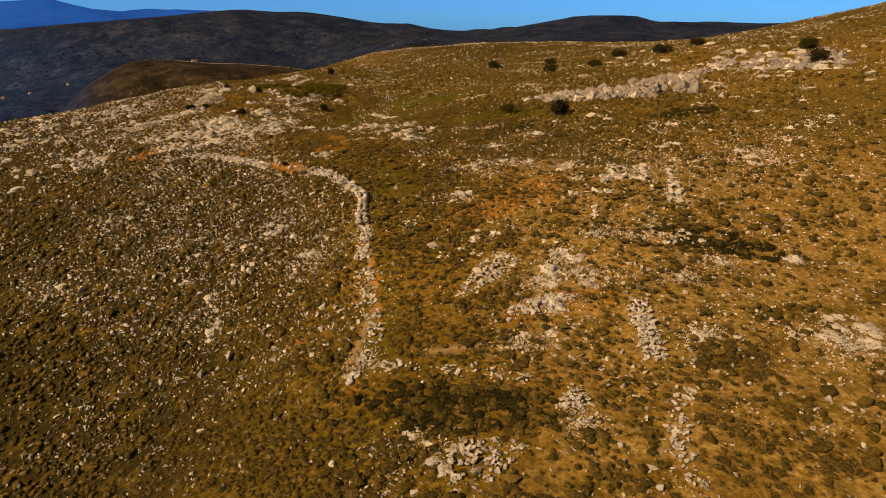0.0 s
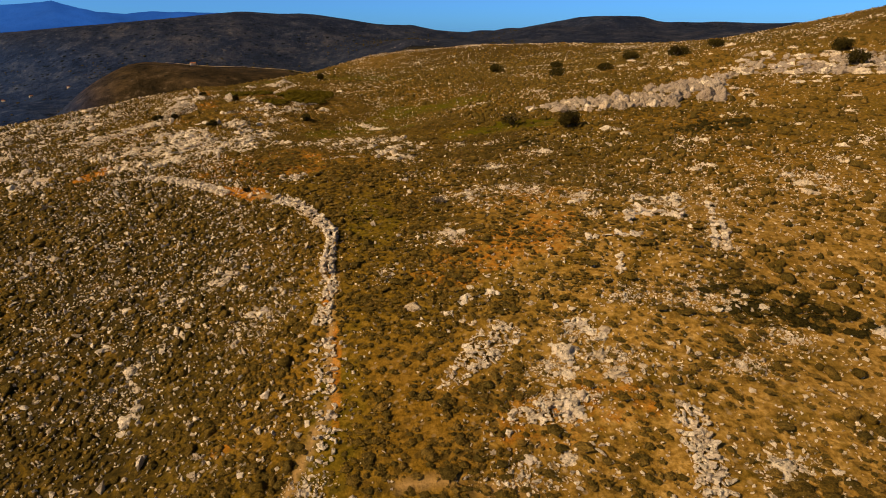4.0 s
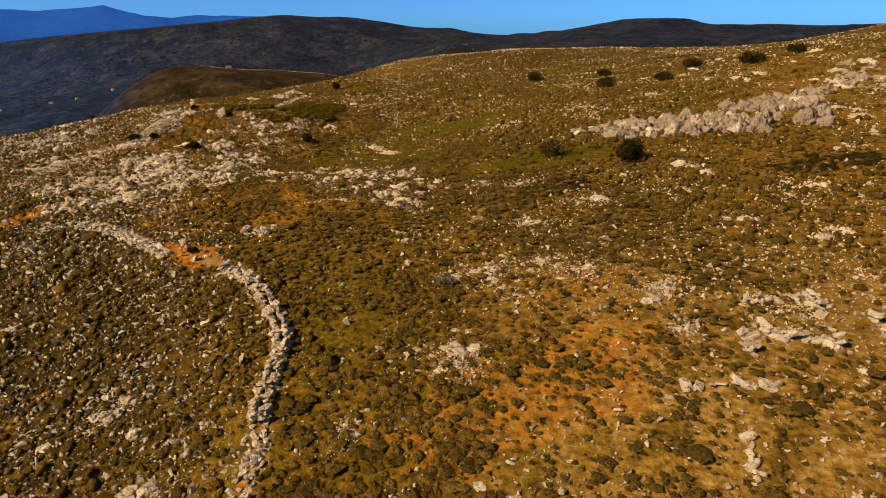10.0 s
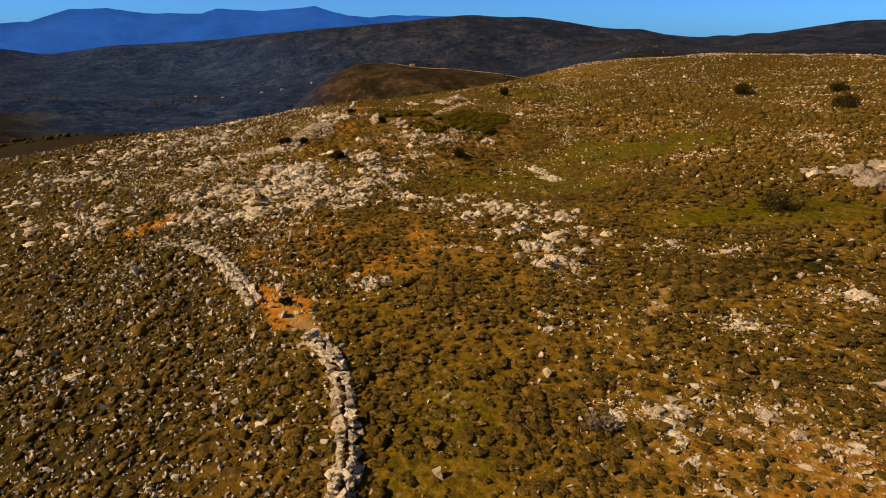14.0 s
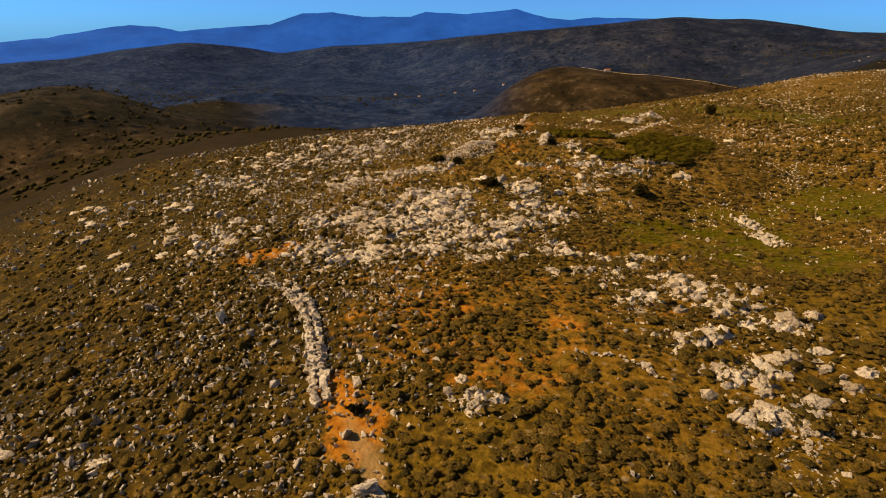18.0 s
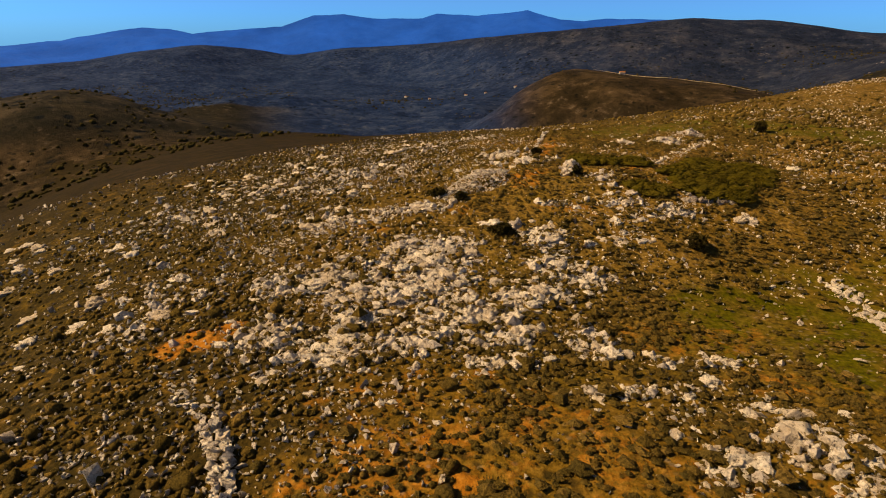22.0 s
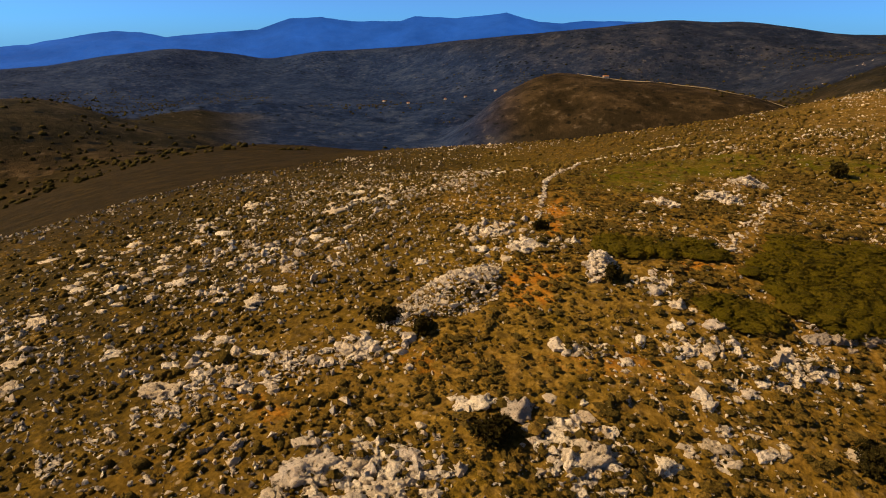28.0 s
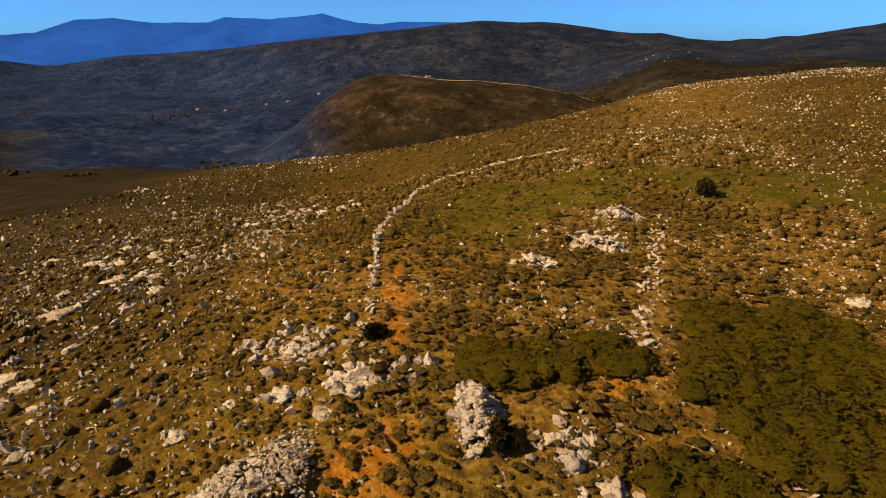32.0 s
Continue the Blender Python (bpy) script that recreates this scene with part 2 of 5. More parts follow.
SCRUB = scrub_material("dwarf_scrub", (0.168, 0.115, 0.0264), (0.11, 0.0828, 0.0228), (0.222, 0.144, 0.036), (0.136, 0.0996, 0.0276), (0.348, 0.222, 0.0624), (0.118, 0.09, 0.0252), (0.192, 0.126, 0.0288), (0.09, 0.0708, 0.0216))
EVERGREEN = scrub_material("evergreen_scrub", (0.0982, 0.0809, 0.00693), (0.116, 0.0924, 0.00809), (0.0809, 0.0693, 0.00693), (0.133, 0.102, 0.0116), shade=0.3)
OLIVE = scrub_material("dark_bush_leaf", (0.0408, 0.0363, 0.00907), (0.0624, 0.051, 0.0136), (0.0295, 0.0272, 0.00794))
TWIG = Nodes("grey_twig", 0.9)
TWIG = TWIG.done(TWIG.ramp(TWIG.noise(6), (0.3, (0.10, 0.08, 0.06)), (0.7, (0.24, 0.20, 0.16))))

# ---- terrain: one height function for the whole land ----
SLOPE = [4.74, 4.22, -9.11, 4.91, 1.27, -2.18, 5.32, -0.97, 5.07, -3.02, 2.87, -3.32, 4.34, -2.71, -0.55, 6.41, -0.83, -3.28, 0.27, 0.51, 1.38]
MOUNDS = [(-119, 258, 20, -3.36), (-14, 146, 12, -3.14), (-70, 174, 20, 3.35), (-42, 41, 20, -3.23), (-140, 125, 20, 3.09), (21, 69, 12, 2.43), (-98, 41, 35, -2.91), (-49, 258, 20, 2.41), (-49, 216, 20, 2.74), (84, 195, 20, 2.71), (-28, 48, 12, -3.09), (-126, 258, 20, -2.78), (-28, 132, 12, -2.43), (-7, 167, 12, -2.31), (-84, 90, 12, -2.10), (-49, 41, 20, -2.83), (-140, 258, 35, -4.42), (42, 48, 12, -2.08), (-49, 160, 12, 1.32), (-112, 41, 35, -2.64)]
SWELLS = [(0, 420, 40, 6.3), (60, 400, 45, 2.2), (-45, 375, 30, 9.2), (120, 350, 45, -1.1), (170, 290, 40, -3.6), (20, 345, 30, 3.4), (-85, 330, 30, 3.0), (-98, 147, 22, 0.6), (-155, 150, 30, 1.6), (-200, 215, 50, 1.9), (-270, 270, 60, -2.4), (-440, 370, 70, 7.9), (-330, 220, 70, 10.9), (-430, 270, 70, -3.1), (150, 420, 50, -4.9), (70, 340, 30, 2.0), (0, 470, 35, 7.1)]
FAR_RANGE = [(-40, -1.2), (-9, -0.7), (-7.8, -0.4), (-4.9, -0.55), (-1, -0.8), (20, 1.2), (25.5, 1.3), (27.3, 1.1), (29.5, 1.22), (32.4, 2.0), (36.8, 1.55), (40.7, 1.72), (42, 1.3), (46.6, 1.25), (49.1, 1.6), (51.9, 1.45), (54.7, 0.5), (57.6, 0.34), (62.2, -0.1), (64, 0.3), (66, 0.36), (67.7, 0.15), (71.8, -0.6), (75.5, -1.0), (95, -1.6)]
MID_RANGE = [(-45, 0.2), (-29.2, 0.24), (-25, 0.38), (-20.7, 0.12), (-18.3, 0.7), (-14, 0.73), (-11.1, 0.4), (-8.1, -0.22), (-6, -0.5), (-1.9, -0.58), (1.3, -0.25), (3.6, 0.24), (5.4, 0.15), (9.2, 0.7), (12.5, 1.05), (15.1, 1.12), (17.9, 1.34), (23.8, 0.8), (28.6, 0.4), (33.7, 0), (38.9, -0.63), (44, -1.05), (49.3, -1.3), (53.9, -2), (57.7, -1.4), (62.3, -0.97), (67.2, -1.5), (70.9, -2.2), (76, -2.5), (95, -3)]
BROWN_HILLS = [(-30, -7.5), (3, -7.0), (7.1, -5.6), (11, -4.6), (14.6, -4.0), (19, -3.7), (23.9, -3.35), (27, -2.95), (28.9, -3.3), (32, -4.9), (34.6, -7.0), (38, -9.2), (44.3, -9.3), (55, -8.2), (60.9, -7.6), (64.5, -7), (68.6, -5.2), (71.3, -4.1), (74, -4.3), (76.3, -4.9), (90, -6)]
KNOLL = [(-40, -3), (-12, -2.6), (-8.1, -2.3), (-3.9, -2.1), (-0.7, -1.33), (0.6, -1.2), (1.8, -1.0), (2.9, -1.15), (3.9, -1.75), (5.2, -2.6), (8, -3.6), (12, -4.6), (20, -5.5), (40, -6)]


def lattice(ix, iy, seed):
    n = np.sin(ix * 127.1 + iy * 311.7 + seed * 74.7) * 43758.5453
    return n - np.floor(n)


def value_noise(x, y, seed=0):
    x, y = np.asarray(x, float), np.asarray(y, float)
    ix, iy = np.floor(x), np.floor(y)
    fx, fy = x - ix, y - iy
    fx, fy = fx * fx * (3 - 2 * fx), fy * fy * (3 - 2 * fy)
    a, b = lattice(ix, iy, seed), lattice(ix + 1, iy, seed)
    c, d = lattice(ix, iy + 1, seed), lattice(ix + 1, iy + 1, seed)
    return (a + (b - a) * fx) * (1 - fy) + (c + (d - c) * fx) * fy - 0.5


def fractal(x, y, size, octaves=4, seed=0):
    total, gain = 0, 1.0
    for k in range(octaves):
        total = total + gain * value_noise(x / size + 17 * k, y / size - 9 * k, seed + k)
        size, gain = size * 0.5, gain * 0.55
    return total


def smooth(a, b, v):
    t = np.clip((v - a) / (b - a), 0, 1)
    return t * t * (3 - 2 * t)


def squeeze(v, c, s):
    v = (v - c) / s
    return v / np.sqrt(1 + (v / 2.2) ** 2)


def crest(az, table):
    return np.interp(az, [a for a, e in table], [e for a, e in table])


def height(x, y):
    x, y = np.asarray(x, float), np.asarray(y, float)
    u, v = squeeze(x, -20, 110), squeeze(y, 140, 120)
    near, k = 0, 0
    for i in range(6):
        for j in range(6 - i):
            near = near + SLOPE[k] * u ** i * v ** j
            k += 1
    for mx, my, ms, mh in MOUNDS:
        near = near + mh * np.exp(-((x - mx) ** 2 + (y - my) ** 2) / (2 * ms * ms))
    dx, dy = x + 25, y - 90
    r = np.hypot(dx, dy) + 1e-6
    az = np.degrees(np.arctan2(-dx, dy))
    wob = az + 0.35 * fractal(x, y, 260, 3, 5)
    valley = -135 + 105 * smooth(14, 2, az) + 10 * fractal(x, y, 300, 4, 3)
    far = valley
    for table, dist, wide in ((BROWN_HILLS, 800, 240), (KNOLL, 1350, 300), (MID_RANGE, 2000 + 700 * smooth(30, 48, az), 520)):
        rc = dist * (1 + 0.03 * fractal(np.cos(np.radians(az)) * 9, np.sin(np.radians(az)) * 9, 1, 3, 8))
        blur = 0.7 + 1.6 * smooth(56, 62, az) * (wide == 240)
        top = 22.5 + r * np.tan(np.radians((crest(wob - blur, table) + crest(wob, table) + crest(wob + blur, table)) / 3 + (0.14 - 0.09 * smooth(56, 62, az) * (wide == 240)) * fractal(x, y, 230, 3, int(wide))))
        west = smooth(56, 62, az) * (wide == 240)
        bell = np.exp(-((r - rc) / (wide * (1 + 0.45 * west))) ** 2)
        rough = wide * (0.16 - 0.09 * west) * fractal(x, y, wide * 0.9, 5, int(wide)) * (1 - bell ** 6) * bell
        far = np.maximum(far, valley + (top - valley) * bell + rough)
    mix = smooth(330 + 90 * smooth(15, 45, az), 560 + 90 * smooth(15, 45, az), np.hypot(x + 40, y - 150))
    swell = 0
    for mx, my, ms, mh in SWELLS:
        swell = swell + mh * np.exp(-((x - mx) ** 2 + (y - my) ** 2) / (2 * ms * ms))
    return near * (1 - mix) + far * mix + swell + 0.5 * fractal(x, y, 9, 4, 1) * (1 - mix)

# ---- plan: patches as (x, y, half length, half width, turn in degrees) ----
RED = [(-24.4, 90.2, 2.4, 1.2, -35, 0.95), (-28.2, 92.8, 2.6, 1.5, -20, 1.0), (-25.6, 91.8, 3.4, 1.5, -25, 1.0), (7, 68.5, 9, 5, 30, 0.51), (-55, 106, 4.2, 1.8, 80, 0.7), (-60.5, 130.8, 3, 1.2, 0, 0.56), (-0.3, 127, 2.0, 0.8, 70, 0.8), (-52, 149.5, 2.4, 1.5, 20, 0.6), (-59.4, 167.5, 6.5, 1.3, 115, 0.75), (-53.5, 153, 4.0, 1.8, 60, 0.7), (-42.9, 161.3, 3.2, 1.4, 60, 0.6), (-7.0, 55.0, 6.5, 0.6, 100, 0.75), (-9.2, 64.5, 4, 0.6, 95, 0.75), (-14.4, 49.5, 1.6, 1.1, 0, 0.56), (-55, 140, 6, 2.2, 20, 0.42)]
RED += [(-25, 129, 8, 3.5, 40, 0.45), (-17, 126, 6, 3, 30, 0.45), (-54.5, 106.5, 4.5, 2.0, 60, 0.8), (-33, 110, 9, 5, 30, 0.42), (10, 47, 6, 3, 10, 0.42), (-19, 107, 5, 3, 0, 0.48), (-43, 146, 5, 2, 30, 0.42), (-8, 40, 2.4, 1.0, 40, 0.56), (12, 73, 5, 2.5, 10, 0.48), (-30, 99, 6, 4, 0, 0.48), (12, 82, 7, 4, 0, 0.37), (-30, 104, 8, 4, 40, 0.60), (-22, 100, 7, 4, 20, 0.56), (-14, 113, 6, 3, 10, 0.46), (-24, 112, 6, 3, -20, 0.52), (-19.5, 107.5, 1.6, 0.9, 30, 0.8), (-27.5, 105, 1.8, 0.7, 70, 0.8)]
GREEN = [(-19, 140, 12, 8, 60), (-10, 133, 9, 6, 20), (-60, 194, 16, 8, 100), (-52, 208, 12, 7, 80), (-6, 50, 8, 2.5, 95, 0.5), (-7, 79, 9, 3, 100, 0.45), (0, 160, 14, 8, 10), (14, 120, 12, 4, 20), (-30, 215, 20, 9, 10)]
ROCKY = [(-44, 121, 14, 10, 60, 0.07), (-41, 136, 7, 4, 20, 0.09), (-86, 125, 30, 22, 40, 0.06), (-45, 88, 28, 10, 125, 0.05), (60, 150, 26, 5, 28, 0.14), (88, 156, 20, 14, 45, 0.16), (62, 100, 14, 6, 20, 0.10), (-70, 133, 12, 6, 60, 0.10), (4.5, 54.5, 4.5, 2.2, 45, 0.16), (9, 45, 3, 3, 0, 0.1), (-80, 160, 18, 12, 40, 0.10), (-82, 190, 18, 10, 70, 0.09), (28, 72, 9, 6, 20, 0.05), (14, 40, 10, 6, 20, 0.04), (70, 195, 30, 12, 20, 0.09)]
THICKETS = [(-34.0, 169, 8.0, 5.4, 80), (-33.0, 161.5, 4.4, 3.0, 0), (-49, 161.3, 3.0, 1.9, 20), (-44.2, 164.2, 1.9, 1.5, 0), (-38.3, 155.6, 2.2, 1.6, 0)]
HEATH = [(0.5, 36, 6.5, 2.6, -15), (22, 39, 3.2, 2.4, 0), (29, 57.2, 6, 2.2, -10), (6, 104, 5, 3, 30), (12.5, 107, 4, 2.5, 10), (25, 60, 3.2, 1.4, 0), (73, 277, 13, 4, 0), (34, 131.5, 5, 1.5, 0), (46, 112, 7, 2.5, 10)]
BARE = [(-22.5, 89.9, 3.2, 0.5, -25), (-8.4, 61.5, 9, 0.35, 98), (-7.5, 47.5, 5, 0.4, 80), (3.5, 100, 5, 0.5, 80), (2, 42.5, 5, 0.35, -10)]


def patches(x, y, listed, ragged=0.5):
    total = np.zeros_like(x)
    wob = fractal(x, y, 3.0, 4, 21) * ragged
    for px, py, a, b, turn, *amount in listed:
        c, s = math.cos(radians(turn)), math.sin(radians(turn))
        u, v = ((x - px) * c + (y - py) * s) / a, (-(x - px) * s + (y - py) * c) / b
        d = np.sqrt(u * u + v * v) + wob
        total = np.maximum(total, (amount[0] if amount else 1.0) * smooth(1.25, 0.75, d))
    return total


def raw_mesh(name, verts, faces, mats, smooth_shade=False, index=None):
    """A mesh from numpy arrays: verts n x 3, faces m x 3 or m x 4."""
    me = bpy.data.meshes.new(name)
    n, m, k = len(verts), len(faces), faces.shape[1]
    me.vertices.add(n)
    me.vertices.foreach_set("co", np.ascontiguousarray(verts, np.float32).ravel())
    me.loops.add(m * k)
    me.loops.foreach_set("vertex_index", np.ascontiguousarray(faces, np.int32).ravel())
    me.polygons.add(m)
    me.polygons.foreach_set("loop_start", np.arange(0, m * k, k, dtype=np.int32))
    me.polygons.foreach_set("use_smooth", np.full(m, smooth_shade))
    for mat in mats:
        me.materials.append(mat)
    if index is not None:
        me.polygons.foreach_set("material_index", np.ascontiguousarray(index, np.int32))
    me.update(calc_edges=True)
    return me


def grid_faces(rows, cols, close=False):
    i, j = np.meshgrid(np.arange(rows - 1), np.arange(cols if close else cols - 1), indexing="ij")
    a, b = i * cols + j, i * cols + (j + 1) % cols
    return np.stack([a, b, b + cols, a + cols], -1).reshape(-1, 4)


# the ground: one sheet of rings round a point behind the start, fine where the camera looks
HUB = (0.0, -20.0)
bearings = np.radians(np.concatenate([np.arange(-42, 82, 0.36), np.arange(82, 318, 4.0)]))
rings = np.concatenate([[0.5, 8, 16], np.arange(22, 120, 0.8), np.arange(120, 330, 1.25), 330 * 1.015 ** np.arange(0, 149)])
rr, bb = np.meshgrid(rings, bearings, indexing="ij")
gx, gy = HUB[0] - rr * np.sin(bb), HUB[1] + rr * np.cos(bb)
gz = height(gx, gy)
faces = grid_faces(len(rings), len(bearings), True)
mid_r = np.hypot(gx + 40, gy - 150).ravel()[faces[:, 0]]
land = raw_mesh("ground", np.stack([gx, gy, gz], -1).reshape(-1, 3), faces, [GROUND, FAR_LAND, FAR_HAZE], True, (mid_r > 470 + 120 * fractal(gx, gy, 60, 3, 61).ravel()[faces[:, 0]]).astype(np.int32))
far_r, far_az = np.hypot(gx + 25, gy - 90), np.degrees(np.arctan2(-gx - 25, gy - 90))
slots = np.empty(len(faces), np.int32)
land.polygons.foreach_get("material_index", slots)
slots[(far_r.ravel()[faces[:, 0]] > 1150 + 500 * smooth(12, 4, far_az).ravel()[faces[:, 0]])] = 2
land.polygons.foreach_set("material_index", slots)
lush = smooth(3, -14, gx + 12 + 0.62 * np.maximum(0, gy - 76)) * (1 - 0.5 * smooth(-90, -60, gx) * smooth(100, 130, gy))
lush = np.maximum(lush, 0.75 * smooth(170, 260, gy))
dry = np.maximum(smooth(-2, 16, gx) * smooth(100, 70, gy), 0.4 * smooth(-75, -50, gx) * smooth(112, 140, gy) * smooth(-10, -30, gx))
dry = np.maximum(dry, smooth(40, 70, gx) * 0.2)
brown = smooth(560, 680, far_r) * smooth(1120, 950, far_r) * smooth(42, 32, far_az) * smooth(4, 9, far_az)
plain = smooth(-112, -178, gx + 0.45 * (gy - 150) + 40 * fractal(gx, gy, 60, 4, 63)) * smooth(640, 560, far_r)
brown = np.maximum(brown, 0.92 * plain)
# share of painted distance haze at each point, kept in the cover's alpha
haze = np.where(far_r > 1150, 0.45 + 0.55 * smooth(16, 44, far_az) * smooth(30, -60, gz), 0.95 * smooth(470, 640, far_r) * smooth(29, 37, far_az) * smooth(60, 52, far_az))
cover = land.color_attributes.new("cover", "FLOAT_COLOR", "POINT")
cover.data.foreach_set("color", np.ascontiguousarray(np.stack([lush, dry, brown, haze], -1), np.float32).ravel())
zone = land.color_attributes.new("zone", "FLOAT_COLOR", "POINT")
masks = np.stack([patches(gx, gy, RED), patches(gx, gy, GREEN), patches(gx, gy, ROCKY), patches(gx, gy, BARE, 0.25)], -1)
zone.data.foreach_set("color", np.ascontiguousarray(masks, np.float32).ravel())
ground = tagged(new("ground", land), "brown scrubby limestone hillside falling away to a dark valley", "ground", kind="structure")

# the far blue mountains, well behind everything else
az = np.arange(-12, 92, 0.12)
table_el = crest(az, FAR_RANGE) + 0.05 * fractal(az, az * 0, 1.2, 4, 31)
ds = np.linspace(3650, 4300, 26)
dd, aa = np.meshgrid(ds, az, indexing="ij")
mx, my = -25 - dd * np.sin(np.radians(aa)), 90 + dd * np.cos(np.radians(aa))
f = (dd - 3650) / 650
mz = -160 + (22.5 + 4300 * np.tan(np.radians(table_el)) + 160)[None, :] * f ** 0.8 + 70 * fractal(mx, my, 420, 5, 12) * f * (1 - f) * 2
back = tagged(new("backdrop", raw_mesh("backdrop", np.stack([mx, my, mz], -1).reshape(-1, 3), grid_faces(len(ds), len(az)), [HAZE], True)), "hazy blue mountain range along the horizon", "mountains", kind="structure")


# ---- builders ----
CELLS = np.zeros((560, 520), bool)  # half-metre cells taken by stones


def take(x, y, r):
    i0, i1, j0, j1 = [int(v) for v in ((x - r + 140) * 2, (x + r + 140) * 2, (y - r - 10) * 2, (y + r - 10) * 2)]
    CELLS[max(0, i0):max(0, i1 + 1), max(0, j0):max(0, j1 + 1)] = True


def taken(x, y):
    i, j = ((x + 140) * 2).astype(int), ((y - 10) * 2).astype(int)
    inside = (i >= 0) & (i < 560) & (j >= 0) & (j < 520)
    return inside & CELLS[np.clip(i, 0, 559), np.clip(j, 0, 519)]


def z_at(x, y):
    return float(height(x, y))


def part(name, mesh, parent, label="", m=None):
    ob = new(name, mesh)
    ob.parent = parent
    if m is not None:
        ob.matrix_local = m
    return tagged(ob, label)


def anchor(name, x, y, label, category, group="", z=None):
    ob = new(name)
    ob.location = (x, y, z_at(x, y) if z is None else z)
    ob.empty_display_size = 0.3
    return tagged(ob, label, category, group)


def mesh_of(bm, name, mat, smooth_shade=False):
    me = bpy.data.meshes.new(name)
    for f in bm.faces:
        f.smooth = smooth_shade
    bm.to_mesh(me)
    bm.free()
    me.materials.append(mat)
    return me


def stone_mesh(seed, mat, corners=13, slab=False):
    """An angular field stone about one metre across; a slab is flatter and longer."""
    rnd = random.Random(seed)
    bm = bmesh.new()
    sx, sy, sz = (rnd.uniform(1.0, 1.35), rnd.uniform(0.65, 0.95), rnd.uniform(0.34, 0.55)) if slab else (rnd.uniform(0.8, 1.15), rnd.uniform(0.6, 0.9), rnd.uniform(0.6, 0.95))
    spots = [Vector((rnd.gauss(0, 1), rnd.gauss(0, 1), rnd.gauss(0, 1))).normalized() * rnd.uniform(0.42, 0.56) for k in range(corners)]
    if slab:
        spots += [Vector((i, j, k)) * 0.33 for i in (-1, 1) for j in (-1, 1) for k in (-1, 1)]
    for d in spots:
        d = d + Vector((rnd.uniform(-0.1, 0.1), rnd.uniform(-0.1, 0.1), rnd.uniform(-0.1, 0.1)))
        bm.verts.new((d.x * sx, d.y * sy, d.z * sz))
    hull = bmesh.ops.convex_hull(bm, input=bm.verts)
    bmesh.ops.delete(bm, geom=list(set(v for v in hull["geom_interior"] + hull["geom_unused"] if isinstance(v, bmesh.types.BMVert))), context="VERTS")
    return mesh_of(bm, "stone", mat)


def karst_mesh(seed, mat, size, levels=4, ridges=1.0):
    """A weathered limestone rock, knobbly and hollowed, with fluted sides; its foot reaches below the ground."""
    rnd = random.Random(seed)
    bm = bmesh.new()
    bmesh.ops.create_icosphere(bm, subdivisions=levels, radius=1.0)
    bmesh.ops.delete(bm, geom=[v for v in bm.verts if v.co.z < -0.5], context="VERTS")
    off = Vector((rnd.uniform(0, 90), rnd.uniform(0, 90), rnd.uniform(0, 90)))
    for v in bm.verts:
        p = v.co.copy()
        lump = noise.fractal(p * 1.2 + off, 0.9, 2.0, 3) * 0.50
        flute = abs(noise.noise(Vector((p.x * 3.1, p.y * 3.1, p.z * 0.8)) + off)) * 0.42 * ridges
        knob = 0.22 - 0.55 * abs(noise.noise(p * 2.1 + off * 1.7))
        hollow = max(0.0, noise.noise(p * 3.6 + off * 0.6) - 0.05) * 0.75
        pit = noise.fractal(p * 6.0 + off, 0.8, 2.1, 2) * 0.11
        k = max(0.25, 1.0 + lump - flute + knob - hollow + pit)
        v.co = Vector((p.x * k * size[0], p.y * k * size[1], (p.z * k + 0.12 * lump) * size[2]))
    return mesh_of(bm, "boulder", mat, levels > 2)


STONES = [stone_mesh(k, STONE, 6, True) for k in range(14)]


def arrays_of(me):
    v = np.empty(len(me.vertices) * 3, np.float32)
    me.vertices.foreach_get("co", v)
    me.calc_loop_triangles()
    t = np.empty(len(me.loop_triangles) * 3, np.int32)
    me.loop_triangles.foreach_get("vertices", t)
    return v.reshape(-1, 3), t.reshape(-1, 3)


def scatter_mesh(name, kinds, places, sizes, turns, pick, mat, leans=None, smooth_shade=False):
    """One mesh of many copies of the kinds (vertex and triangle arrays)."""
    vs, fs, base = [], [], 0
    for k, (kv, kf) in enumerate(kinds):
        sel = np.nonzero(pick == k)[0]
        if not len(sel):
            continue
        c, s = np.cos(turns[sel])[:, None], np.sin(turns[sel])[:, None]
        p = kv[None] * sizes[sel][:, None, :]
        if leans is not None:
            a = leans[sel][:, None]
            py, pz = p[:, :, 1] * np.cos(a) - p[:, :, 2] * np.sin(a), p[:, :, 1] * np.sin(a) + p[:, :, 2] * np.cos(a)
            p = np.stack([p[:, :, 0], py, pz], -1)
        x, y = p[:, :, 0] * c - p[:, :, 1] * s, p[:, :, 0] * s + p[:, :, 1] * c
        p = np.stack([x, y, p[:, :, 2]], -1) + places[sel][:, None, :]
        f = kf[None] + (np.arange(len(sel)) * len(kv))[:, None, None] + base
        vs.append(p.reshape(-1, 3))
        fs.append(f.reshape(-1, 3))
        base += len(sel) * len(kv)
    return raw_mesh(name, np.concatenate(vs), np.concatenate(fs), [mat], smooth_shade)


STONE_KINDS = [arrays_of(stone_mesh(100 + k, ROCKS, 7)) for k in range(12)]


